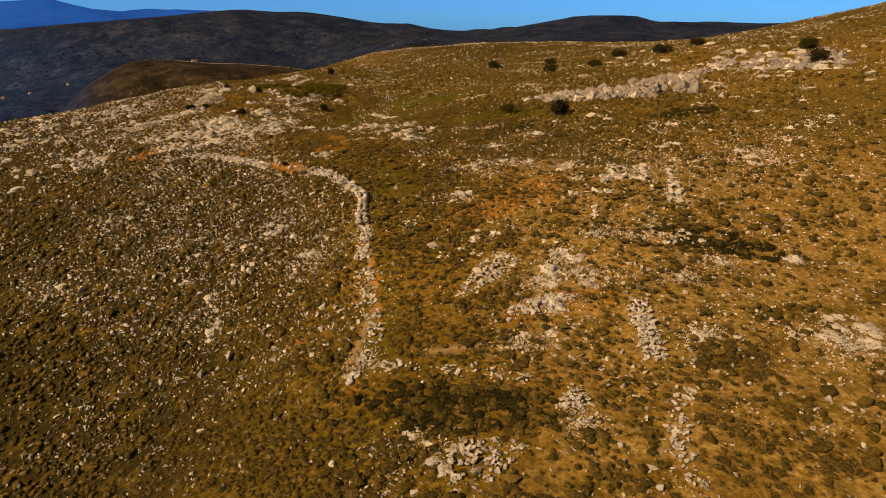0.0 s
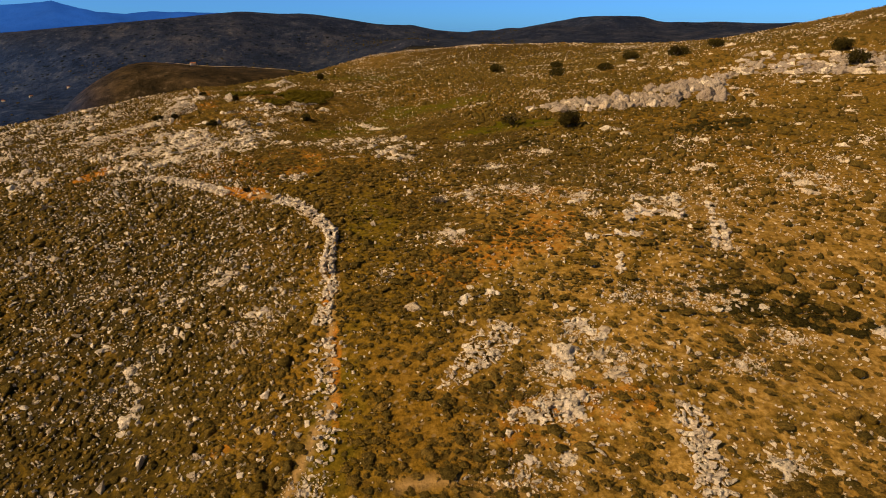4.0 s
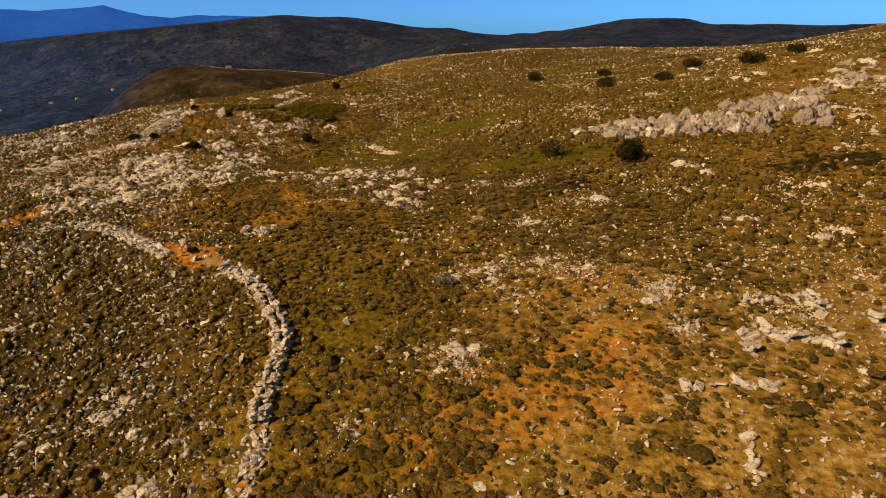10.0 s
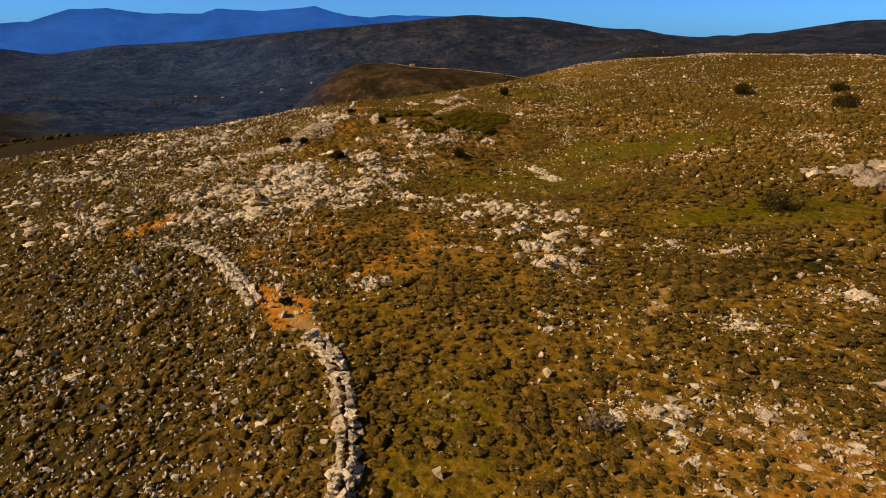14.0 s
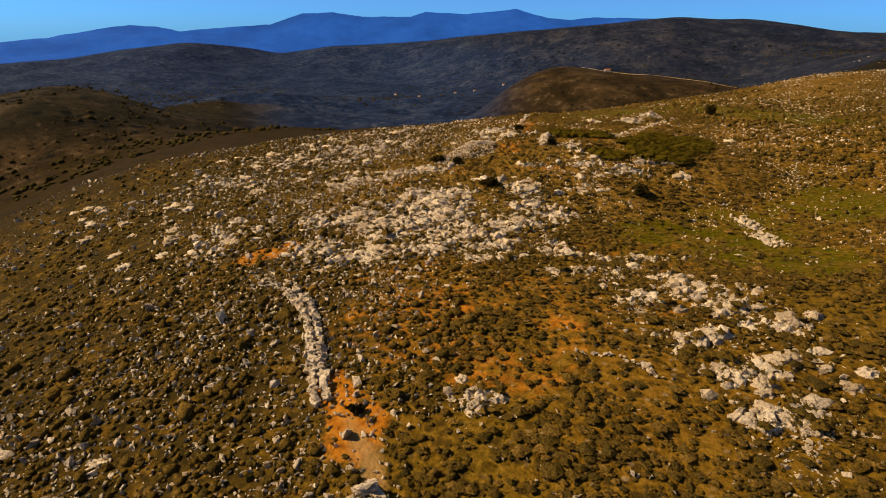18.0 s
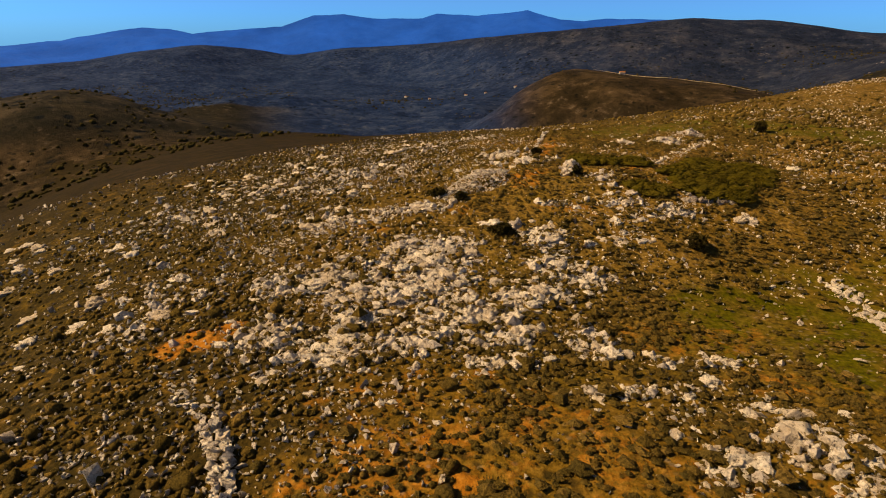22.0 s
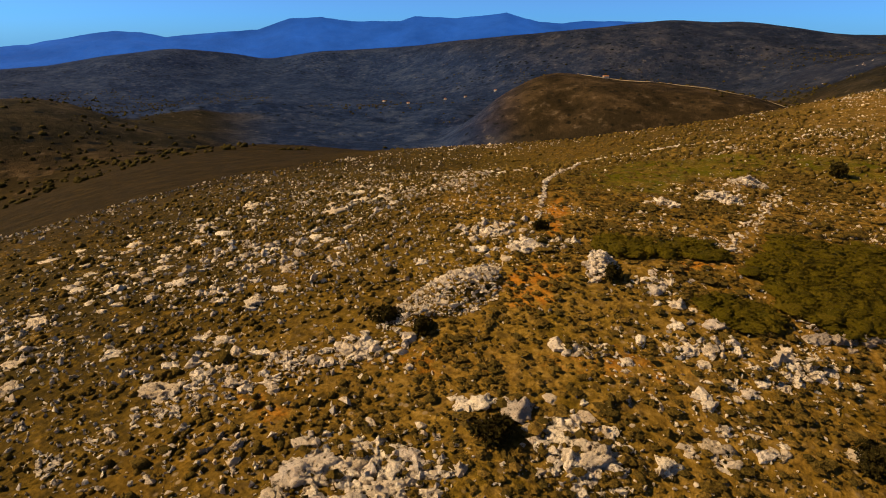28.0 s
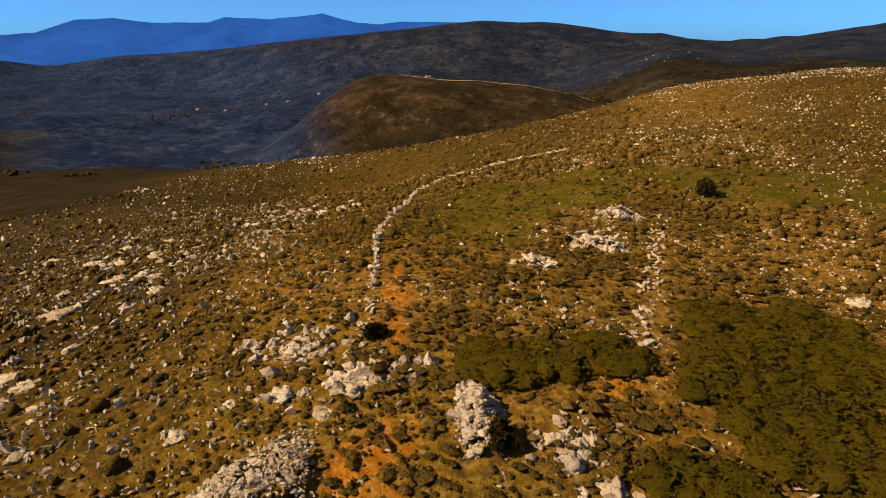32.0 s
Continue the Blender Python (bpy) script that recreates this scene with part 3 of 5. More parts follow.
def along(points, step):
    """Points and headings at even steps along a smooth line through the points."""
    pts = [Vector(p) for p in points]
    pts = [pts[0] * 2 - pts[1]] + pts + [pts[-1] * 2 - pts[-2]]
    fine = []
    for a, b, c, d in zip(pts, pts[1:], pts[2:], pts[3:]):
        for k in range(24):
            t = k / 24
            fine.append(0.5 * ((2 * b) + (c - a) * t + (2 * a - 5 * b + 4 * c - d) * t * t + (3 * b - a - 3 * c + d) * t ** 3))
    fine.append(pts[-2])
    out, left = [], 0.0
    for a, b in zip(fine, fine[1:]):
        d = (b - a).length
        while left <= d and d > 0:
            out.append((a + (b - a) * (left / d), math.atan2(b.y - a.y, b.x - a.x)))
            left += step
        left -= d
    return out


def stone_heap(name, label, category, spots, singles, group="", seed=1):
    """A wall or heap of stones: spots are (x, y, lift, size). The largest upper stones are parts, the rest one rubble mesh."""
    rnd = random.Random(seed)
    for sx, sy, lift, size in spots:
        take(sx, sy, 0.2)
    xs, ys = np.array([s[0] for s in spots]), np.array([s[1] for s in spots])
    zs = height(xs, ys) + np.array([s[2] for s in spots])
    home = anchor(name, float(xs.mean()), float(ys.mean()), label, category, group)
    order = sorted(range(len(spots)), key=lambda i: -(spots[i][2] * 0.6 + spots[i][3]))
    base = home.location
    for i in order[:singles]:
        x, y, lift, size = spots[i]
        m = Matrix.LocRotScale(Vector((x, y, zs[i])) - base, Euler((rnd.uniform(-0.6, 0.6), rnd.uniform(-0.6, 0.6), rnd.uniform(0, 6.28))), Vector((size * rnd.uniform(0.85, 1.3), size * rnd.uniform(0.8, 1.1), size * rnd.uniform(0.7, 1.0))))
        part("stone", STONES[rnd.randrange(14)], home, "", m)
    rest = order[singles:]
    if rest:
        rs = np.random.RandomState(seed)
        n = len(rest)
        pl = np.stack([xs[rest] - base.x, ys[rest] - base.y, zs[rest] - base.z], -1)
        sz = np.array([spots[i][3] for i in rest])[:, None] * rs.uniform(0.8, 1.25, (n, 3)) * np.array([1, 0.9, 0.75])
        me = scatter_mesh("rubble", STONE_KINDS, pl, sz, rs.uniform(0, 6.28, n), rs.randint(0, 12, n), ROCKS, rs.uniform(-0.5, 0.5, n))
        tagged(part("rubble", me, home, "small limestone rubble fill"), kind="stuff")
    return home


def wall_spots(points, width, tall, size, seed, ragged=0.25, gaps=0.0):
    rnd = random.Random(seed)
    spots = []
    for p, head in along(points, size * 0.62):
        if rnd.random() < gaps:
            continue
        local = tall * (0.65 + 0.5 * rnd.random())
        across = max(1, int(width / (size * 0.7)))
        layers = max(1, int(local / (size * 0.55)))
        for layer in range(layers):
            w = width * (1 - 0.6 * layer / max(1, layers))
            for k in range(across):
                if rnd.random() < 0.08 + 0.05 * layer:
                    continue
                o = (k / max(1, across - 1) - 0.5 * (across > 1)) * w + rnd.gauss(0, ragged * size)
                j = rnd.gauss(0, 0.2 * size)
                spots.append((p.x - math.sin(head) * o + math.cos(head) * j, p.y + math.cos(head) * o + math.sin(head) * j, 0.12 + layer * size * 0.5 + rnd.uniform(-0.06, 0.06), size * math.exp(rnd.gauss(-0.05, 0.28))))
    return spots


def heap_spots(x, y, a, b, turn, tall, size, count, seed):
    rnd = random.Random(seed)
    c, s, spots = math.cos(radians(turn)), math.sin(radians(turn)), []
    for k in range(count):
        r, t = math.sqrt(rnd.random()), rnd.uniform(0, 6.28)
        r *= 1 + 0.2 * math.sin(3 * t + seed)
        u, v = a * r * math.cos(t), b * r * math.sin(t)
        spots.append((x + u * c - v * s, y + u * s + v * c, tall * max(0, 1 - r) ** 0.8 + 0.05, size * math.exp(rnd.gauss(-0.1, 0.35))))
    return spots

# ---- dry stone walls, ruins and heaps ----
WALL_A = [(-20.4, 87.8), (-18.8, 87.2), (-15.9, 84.4), (-13.2, 80.6), (-11.3, 77.2), (-10.7, 74.4), (-10.5, 71.0), (-9.9, 68.0)]
stone_heap("dry_stone_wall", "curved tumbled dry-stone wall of pale limestone", "stone wall", wall_spots(WALL_A, 1.0, 1.1, 0.50, 3, 0.14), 300, "old field walls", 3)
stone_heap("dry_stone_wall", "low broken run of pale wall stones beside a dirt path", "stone wall", wall_spots([(-9.8, 67.4), (-9.2, 65.6), (-9.4, 62.6), (-9.0, 60.8)], 0.85, 0.55, 0.40, 4, 0.45, 0.08), 120, "old field walls", 4)
stone_heap("dry_stone_wall", "collapsed low wall of scattered pale stones and earth", "stone wall", wall_spots([(-8.6, 58.8), (-7.9, 55.0), (-7.1, 51.4), (-6.4, 47.6), (-6.5, 43.6), (-8.4, 40.8)], 0.95, 0.4, 0.40, 5, 0.9, 0.22), 140, "old field walls", 5)
stone_heap("dry_stone_wall", "curved pale dry-stone wall above a rocky slope", "stone wall", wall_spots([(-42.9, 100.6), (-39.2, 99.3), (-35.4, 96.9), (-32.2, 94.6), (-29.2, 92.3), (-27.8, 91.4)], 0.9, 0.95, 0.48, 6, 0.16), 300, "old field walls", 6)
stone_heap("dry_stone_wall", "ruined outer end of a field wall, fallen into loose stones", "stone wall", wall_spots([(-52.5, 102.8), (-48.2, 101.9), (-43.2, 100.7)], 0.8, 0.3, 0.40, 16, 0.8, 0.35), 60, "old field walls", 16)
stone_heap("dry_stone_wall", "long winding dry-stone wall along the brow", "stone wall", wall_spots([(-58.8, 161.6), (-60.5, 165.7), (-64.2, 173.3), (-67.9, 181.0), (-70.6, 189.8), (-74.0, 201.0), (-77.4, 214.0), (-78.4, 226.0)], 0.5, 0.5, 0.36, 7, 0.5, 0.34), 300, "old field walls", 7)
stone_heap("dry_stone_wall", "distant low line of pale wall stones", "stone wall", wall_spots([(-78.0, 228.0), (-74.5, 236.0), (-69.0, 239.0), (-61.0, 245.0)], 0.9, 0.5, 0.6, 8, 0.5, 0.15), 60, "old field walls", 8)
stone_heap("stone_row", "straight row of low half-buried pale stones", "stone row", wall_spots([(-42.6, 165.0), (-42.3, 171.0), (-42.3, 179.5), (-42.5, 188.0), (-41.9, 195.5)], 0.7, 0.3, 0.36, 9, 0.9, 0.45), 120, "old field walls", 9)
stone_heap("stone_row", "thin line of pale stones laid on scrub", "stone row", wall_spots([(-17.4, 104.2), (-14.8, 105.0), (-11.4, 104.2)], 0.5, 0.3, 0.36, 10, 0.4, 0.05), 60, "old field walls", 10)
stone_heap("stone_row", "narrow bank of pale stones in green turf", "stone row", wall_spots([(-18.0, 149.8), (-14.8, 145.2), (-11.6, 138.6)], 1.2, 0.4, 0.46, 11, 0.6, 0.1), 90, "old field walls", 11)
stone_heap("stone_row", "broad bank of loose rubble stones", "stone bank", wall_spots([(-67.2, 120.0), (-67.3, 124.5), (-64.6, 130.9), (-61.2, 136.0), (-58.6, 141.0), (-59.4, 145.0)], 2.2, 0.2, 0.28, 12, 2.6, 0.5), 200, "old field walls", 12)
stone_heap("stone_row", "row of low stones edging a terrace", "stone row", wall_spots([(-6.2, 42.3), (-1.1, 40.9), (3.4, 39.4), (6.9, 37.8)], 0.6, 0.3, 0.36, 13, 0.6, 0.3), 60, "old field walls", 13)
stone_heap("stone_row", "pale wedge-shaped strip of piled stones", "stone bank", wall_spots([(17.3, 46.6), (16.9, 43.0), (16.5, 39.2)], 1.5, 0.5, 0.38, 14, 0.5, 0.0), 120, "old field walls", 14)
stone_heap("stone_row", "broken line of pale stones in scrub", "stone row", wall_spots([(17.8, 35.6), (15.9, 32.2), (15.0, 28.9), (15.6, 27.2)], 0.8, 0.3, 0.36, 15, 0.7, 0.25), 60, "old field walls", 15)
for k, (label, pts, wide, tall) in enumerate([
        ("single file of large pale foundation stones", [(18.1, 66.3), (17.5, 63.8), (16.9, 61.4)], 0.3, 0.3),
        ("corner of a ruined hut wall in limestone", [(20.2, 70.6), (20.2, 72.2), (21.5, 72.6), (22.9, 71.9)], 0.8, 0.7),
        ("short piece of ruined hut wall", [(23.9, 71.8), (24.8, 71.6), (25.7, 71.1)], 0.9, 0.7),
        ("back wall footing of a ruined hut", [(22.2, 76.8), (24.9, 77.8), (27.4, 78.6), (26.4, 75.2)], 0.8, 0.5),
        ("stub of tumbled hut wall", [(29.7, 75.2), (29.3, 72.6)], 0.8, 0.5),
        ("tumbled side wall of a ruined hut", [(28.7, 70.2), (27.6, 67.0), (26.7, 64.8)], 1.0, 0.5),
        ("scattered wall stones beside the ruined hut", [(15.6, 67.6), (18.2, 67.8), (20.6, 67.6)], 0.7, 0.3)]):
    stone_heap("ruin_wall", label, "ruined wall", wall_spots(pts, wide * 1.1, tall * 1.7, 0.72, 30 + k, 0.14, 0.0), 90, "ruined hut", 30 + k)
for k, (label, x, y, a, b, turn, tall, size, count) in enumerate([
        ("large conical heap of piled limestone rubble", -58.0, 147.6, 5.2, 2.8, 72, 1.9, 0.30, 1300),
        ("tall heap of pale stones beside evergreen scrub", -49.5, 156.4, 2.7, 1.15, 115, 1.25, 0.38, 330),
        ("rounded cairn of grey stones on turf", -46.6, 193.6, 2.4, 1.8, 0, 1.0, 0.50, 130),
        ("low round cairn of grey slabs", -47.0, 183.8, 2.5, 1.7, 0, 0.7, 0.46, 130),
        ("low spread cairn of pale stones", -51.2, 176.8, 1.8, 1.4, 0, 0.4, 0.46, 70),
        ("spread heap of pale loose scree", 4.6, 54.2, 4.0, 1.7, 48, 0.4, 0.28, 420),
        ("small heap of pale stones on brown earth", 8.6, 47.6, 2.4, 1.3, 20, 0.4, 0.34, 120),
        ("heap of pale stones near the terrace edge", 9.6, 35.2, 1.6, 1.2, 60, 0.4, 0.34, 70),
        ("field clearance heap of bright stones", 2.2, 30.5, 3.0, 2.2, 20, 0.3, 0.34, 150)]):
    stone_heap("stone_heap", label, "stone heap", heap_spots(x, y, a, b, turn, tall, size, count, 50 + k), min(160, count // 2), "stone heaps", 50 + k)

# ---- boulders and outcrops ----
KARST = {}
for tone, mat in (("pale", STONE), ("grey", GREY)):
    for levels in (2, 3, 4):
        KARST[tone, levels] = [karst_mesh(200 + 30 * levels + k, mat, (1.0, 0.8 + 0.1 * (k % 3), 0.75), levels, 1.1 + 0.2 * (k % 4)) for k in range(9)]


def boulder(name, label, category, x, y, size, turn, k, group, squash=1.0, sink=0.25, tone="pale", fine=0.7):
    take(x, y, 0.45 * size)
    ob = new(name, KARST[tone, 4 if size > 1.3 else 3 if size > fine else 2][k % 9])
    ob.matrix_world = Matrix.LocRotScale((x, y, z_at(x, y) - sink * size * 0.5), Euler((0, 0, radians(turn))), (size, size, size * squash))
    return tagged(ob, label, category, group)


CREST_BOULDERS = [
    (-15.4, 119.6, 1.7, 1.0, "hollowed grey limestone boulder in brown scrub"), (-13.6, 118.4, 1.0, 1.2, "narrow limestone boulder in brown scrub"),
    (-10.9, 116.9, 1.7, 0.9, "fluted pale limestone boulder in scrub"), (-7.2, 116.2, 1.9, 0.9, "rounded pale limestone boulder with shaded hollow"),
    (-9.2, 117.8, 1.1, 0.8, "small pale limestone boulder"), (-4.6, 112.6, 1.1, 0.8, "small pale limestone boulder"),
    (-41.4, 138.4, 2.1, 0.9, "bright fluted limestone boulder on the crest"), (-43.4, 138.6, 1.8, 0.9, "bright cracked limestone boulder on the crest"),
    (-46.7, 138.9, 1.9, 1.0, "dark-mouthed hollow limestone crag"), (-48.6, 138.2, 1.7, 0.9, "pitted limestone crag above a hollow"),
    (-38.2, 140.4, 1.5, 0.8, "low cracked limestone boulder"), (-38.5, 134.6, 1.8, 0.6, "flat pale limestone ledge"),
    (-40.6, 134.0, 1.4, 0.6, "flat pale limestone ledge"), (-50.6, 132.4, 1.2, 0.9, "upright pale limestone rock"),
    (-53.4, 128.6, 2.6, 0.6, "broad pale limestone ledge"), (-37.4, 121.0, 1.5, 0.5, "flat pale limestone ledge"),
    (-57.6, 150.4, 1.2, 0.9, "grey limestone rock beside the heap"),
]
LEDGES = [
    (35.9, 55.4, 1.9, 0.6, "long white limestone ledge in dark heath"), (32.2, 42.3, 1.9, 0.5, "broken white limestone ledge"),
    (36.2, 43.6, 2.2, 0.45, "broken white limestone ledge"), (34.0, 41.2, 1.4, 0.5, "broken white limestone ledge"),
    (23.2, 41.2, 1.0, 0.5, "white limestone ledge beside heath"), (-22.0, 98.0, 0.9, 0.8, "grey limestone rock in scrub"),
    (1.6, 85.2, 1.0, 0.8, "grey rock with a dry bush"), (4.5, 85.0, 1.0, 0.6, "pale cracked limestone ledge"),
    (1.6, 74.2, 1.1, 0.6, "pale limestone ledge in brown earth"), (3.4, 73.8, 0.9, 0.7, "pale limestone ledge in brown earth"),
    (-0.6, 74.6, 0.9, 0.5, "pale limestone ledge in brown earth"), (-4.2, 67.6, 0.55, 1.3, "leaning pale limestone slab"),
    (-8.2, 84.2, 0.5, 1.0, "pointed pale limestone slab"), (9.0, 58.9, 0.9, 0.5, "pale limestone ledge in brown earth"),
    (9.4, 43.6, 1.2, 0.5, "pink-grey limestone ledge in brown scrub"),
]
SCATTERED_BOULDERS = [
    (-28.0, 156.2, 1.6, 0.7, "pale limestone ledge edging the thicket"), (-27.6, 180.8, 1.8, 0.8, "bright limestone boulder on the skyline edge"),
    (-44.6, 155.2, 1.5, 1.0, "cracked pale limestone crag below evergreen scrub"), (-42.6, 154.4, 1.3, 0.9, "cracked pale limestone crag below evergreen scrub"),
    (-39.6, 153.6, 1.6, 0.8, "cracked pale limestone crag below evergreen scrub"), (-56.5, 156.5, 1.4, 0.7, "tumbled limestone rock by the wall end"),
    (-60.4, 155.2, 1.5, 0.6, "tumbled limestone rock by the wall end"),
]
for k, (x, y, size, squash, label) in enumerate(CREST_BOULDERS + LEDGES + SCATTERED_BOULDERS):
    boulder("limestone_boulder", label, "boulder", x, y, 0.56 * size, k * 67, k, "limestone boulders", squash)

rnd = random.Random(77)
CLIFF_FOOT, CLIFF_RUN = (14.0, 128.5), (41.0, 2.0)
for k in range(420):  # the fluted cliff band, deeper towards its upper end
    t, deep = rnd.random() ** 0.8, rnd.random()
    back = deep ** 1.3 * (8 + 20 * t)
    x, y = CLIFF_FOOT[0] + CLIFF_RUN[0] * t + 0.42 * back + rnd.gauss(0, 0.6), CLIFF_FOOT[1] + CLIFF_RUN[1] * t + back + rnd.gauss(0, 0.8)
    if float(fractal(x, y, 7.0, 2, 83)) < -0.16:
        continue
    boulder("cliff_rock", "fluted pinkish-grey limestone rock of a low cliff", "cliff", x, y, rnd.uniform(0.5, 1.35) * (0.8 + 0.55 * t), rnd.uniform(0, 360), k, "low cliff", rnd.uniform(0.8, 1.7) * (1.2 - 0.4 * deep), 0.25, "grey" if k % 7 else "pale", 0.9)
for k, (cx, cy) in enumerate([(-15.0, 119.4), (-10.9, 116.8), (-7.0, 115.8), (-9.0, 111.0), (-3.0, 110.0), (-41.0, 138.0), (-44.0, 138.2), (-48.0, 138.0), (-53.0, 129.0), (-38.6, 134.4), (-43.5, 154.6), (-58.0, 156.0), (-62.0, 153.0), (-69.0, 133.0), (34.0, 42.5), (2.0, 74.2), (4.0, 85.0), (-27.6, 157.0), (-30.9, 67.4), (-22.7, 70.3), (-16.2, 67.1), (-9.6, 59.3), (24.0, 59.3), (24.2, 56.9), (3.4, 60.5), (14.0, 55.4), (-75.0, 151.8), (-71.7, 148.5), (-90.5, 170.8), (-33.3, 152.6), (-36.0, 147.5), (-40.2, 150.0), (-35.4, 145.6)] * 4):
    boulder("limestone_boulder", "small pale limestone rock beside larger boulders", "boulder", cx + rnd.gauss(0, 1.6), cy + rnd.gauss(0, 1.2), rnd.uniform(0.3, 0.75), rnd.uniform(0, 360), k, "limestone boulders", rnd.uniform(0.5, 1.0), 0.3)
for k in range(16):  # the dark ledge under the thicket
    boulder("ledge_rock", "dark cracked limestone ledge under evergreen thicket", "outcrop", -34.4 + 0.31 * k + rnd.gauss(0, 0.2), 156.0 + 0.24 * k + rnd.gauss(0, 0.3), rnd.uniform(0.35, 0.6), rnd.uniform(0, 360), k, "thicket ledge", rnd.uniform(0.9, 1.4), 0.2, "grey")
for k in range(70):  # broken ground on the upper slope
    boulder("slope_rock", "low grey limestone rock on the upper slope", "outcrop", rnd.uniform(52, 118), rnd.uniform(120, 240), rnd.uniform(0.6, 1.7), rnd.uniform(0, 360), k, "slope rocks", rnd.uniform(0.35, 0.7), 0.3)
for k in range(150):  # the upper band of crags by the skyline
    t, deep = rnd.random(), rnd.random() ** 1.5
    x, y = 70 + 23 * t + 14 * deep + rnd.gauss(0, 0.8), 158 - 20 * t + 22 * deep + rnd.gauss(0, 0.8)
    boulder("crag_rock", "rough grey limestone crag on the upper slope", "cliff", x, y, rnd.uniform(0.6, 1.6), rnd.uniform(0, 360), k, "upper crags", rnd.uniform(0.6, 1.2), 0.25, "grey" if k % 4 else "pale", 1.6)
for k in range(110):  # crags down the valley side
    x, y = rnd.uniform(-120, -62), rnd.uniform(96, 185)
    if x + 0.35 * (y - 100) > -58:
        continue
    boulder("slope_rock", "low pale limestone rock on the scrubby slope", "outcrop", x, y, rnd.uniform(0.6, 1.4), rnd.uniform(0, 360), k, "slope rocks", rnd.uniform(0.35, 0.7), 0.3)

# beds of bedrock: centre, half length, half width, turn in degrees
CROWN_BEDS = [(-54.0, 119.1, 4.9, 4.2, 34), (-50.0, 125.6, 5.0, 6.2, 34), (-49.5, 130.5, 2.7, 2.8, 32), (-46.5, 120.4, 5.6, 2.5, 36), (-45.0, 123.8, 3.1, 4.0, 40), (-36.8, 127.8, 3.5, 2.5, 48), (-38.4, 134.1, 2.0, 2.1, 43), (-35.4, 134.2, 1.9, 1.3, 41), (-42.4, 138.2, 2.2, 2.5, 36), (-44.0, 110.7, 3.5, 3.1, 31), (-50.2, 109.0, 2.4, 2.6, 33), (-39.6, 114.8, 2.9, 1.8, 38), (-39.0, 120.6, 4.3, 1.7, 43), (-34.4, 119.5, 3.3, 1.4, 45), (-45.8, 114.8, 2.0, 1.6, 35), (-29.8, 123.7, 1.7, 0.9, 46), (-58.3, 115.9, 1.8, 2.9, 35)]
SLOPE_BEDS = [(-97.9, 136.1, 16.1, 13.1, 13), (-106.1, 154.5, 18.2, 14.6, -3), (-67.7, 130.6, 8.1, 2.9, 19), (-95.1, 125.0, 13.5, 7.2, 13), (-94.8, 114.9, 9.3, 6.6, 15), (-69.4, 110.2, 6.6, 4.1, 23), (-61.8, 104.5, 3.8, 3.7, 27), (-84.7, 146.5, 7.3, 4.5, 12), (-95.2, 176.6, 16.1, 10.9, -16), (-90.0, 196.0, 12.0, 14.0, -24), (-79.9, 139.4, 4.8, 3.3, 13), (-59.2, 138.7, 3.2, 1.4, 21), (-62.7, 159.6, 3.9, 2.7, 12), (-56.1, 158.0, 2.1, 1.8, 24)]
BROW_BEDS = [(-27.5, 122.5, 3.2, 0.9, 40), (-22.0, 126.0, 3.6, 0.9, 40), (-33.0, 116.5, 3.6, 1.0, 40), (-24.5, 118.0, 2.8, 0.8, 40), (-15.2, 119.6, 2.0, 4.2, 32), (-11.0, 116.4, 2.0, 2.6, 35), (-7.0, 115.4, 1.7, 1.7, 31), (-11.6, 109.4, 1.9, 1.2, 33), (-7.6, 107.3, 1.7, 1.0, 35), (-5.5, 103.8, 2.5, 1.4, 37), (-20.0, 96.5, 1.5, 1.1, 31), (-17.2, 114.3, 1.5, 2.0, 28), (-3.9, 104.8, 1.0, 1.1, 37), (-33.9, 152.2, 2.8, 1.2, 36), (-39.6, 150.6, 2.7, 0.8, 32), (-44.6, 156.1, 1.8, 1.2, 32), (-45.8, 146.0, 1.4, 0.7, 26), (-48.5, 184.9, 3.5, 2.9, 24)]
TERRACE_BEDS = [(12.5, 84.6, 3.0, 2.0, 0), (9.5, 87.5, 2.6, 1.6, 0), (13.5, 90.0, 3.0, 1.5, 0), (8.5, 97.0, 3.2, 1.2, 0), (0.6, 73.7, 3.5, 1.3, -7), (1.6, 85.8, 1.7, 1.5, -9), (6.8, 85.6, 3.4, 3.1, -9), (17.2, 79.3, 1.2, 1.1, -3), (17.3, 74.2, 0.9, 0.9, 0), (36.3, 101.9, 2.0, 2.9, 1), (8.5, 96.1, 4.6, 1.4, -9), (-3.7, 102.3, 1.8, 3.0, -3), (6.0, 108.6, 4.4, 2.4, -4), (15.6, 102.2, 2.8, 1.6, 1), (-22.5, 72.2, 1.3, 2.0, -1), (-4.1, 67.0, 0.7, 1.0, -7), (-32.3, 113.7, 6.7, 6.5, -7), (-48.6, 121.6, 7.0, 10.0, 3)]
START_BEDS = [(9.6, 47.7, 2.8, 1.7, -12), (6.6, 42.3, 2.5, 1.0, -8), (21.6, 42.0, 1.3, 0.8, -2), (32.3, 42.6, 3.0, 2.1, 9), (32.7, 40.3, 2.0, 2.2, 5), (-46.7, 76.3, 5.8, 5.2, -10), (-46.7, 65.6, 6.0, 4.3, -10), (-53.2, 69.5, 3.2, 3.3, -6), (-68.4, 95.4, 8.6, 11.9, -23), (-1.1, 32.8, 3.7, 1.8, -9), (9.6, 33.2, 1.0, 1.1, -6), (-25.1, 65.3, 3.8, 2.6, -14), (-15.1, 64.6, 4.0, 2.4, -24), (-7.1, 43.5, 1.4, 1.4, -23)]
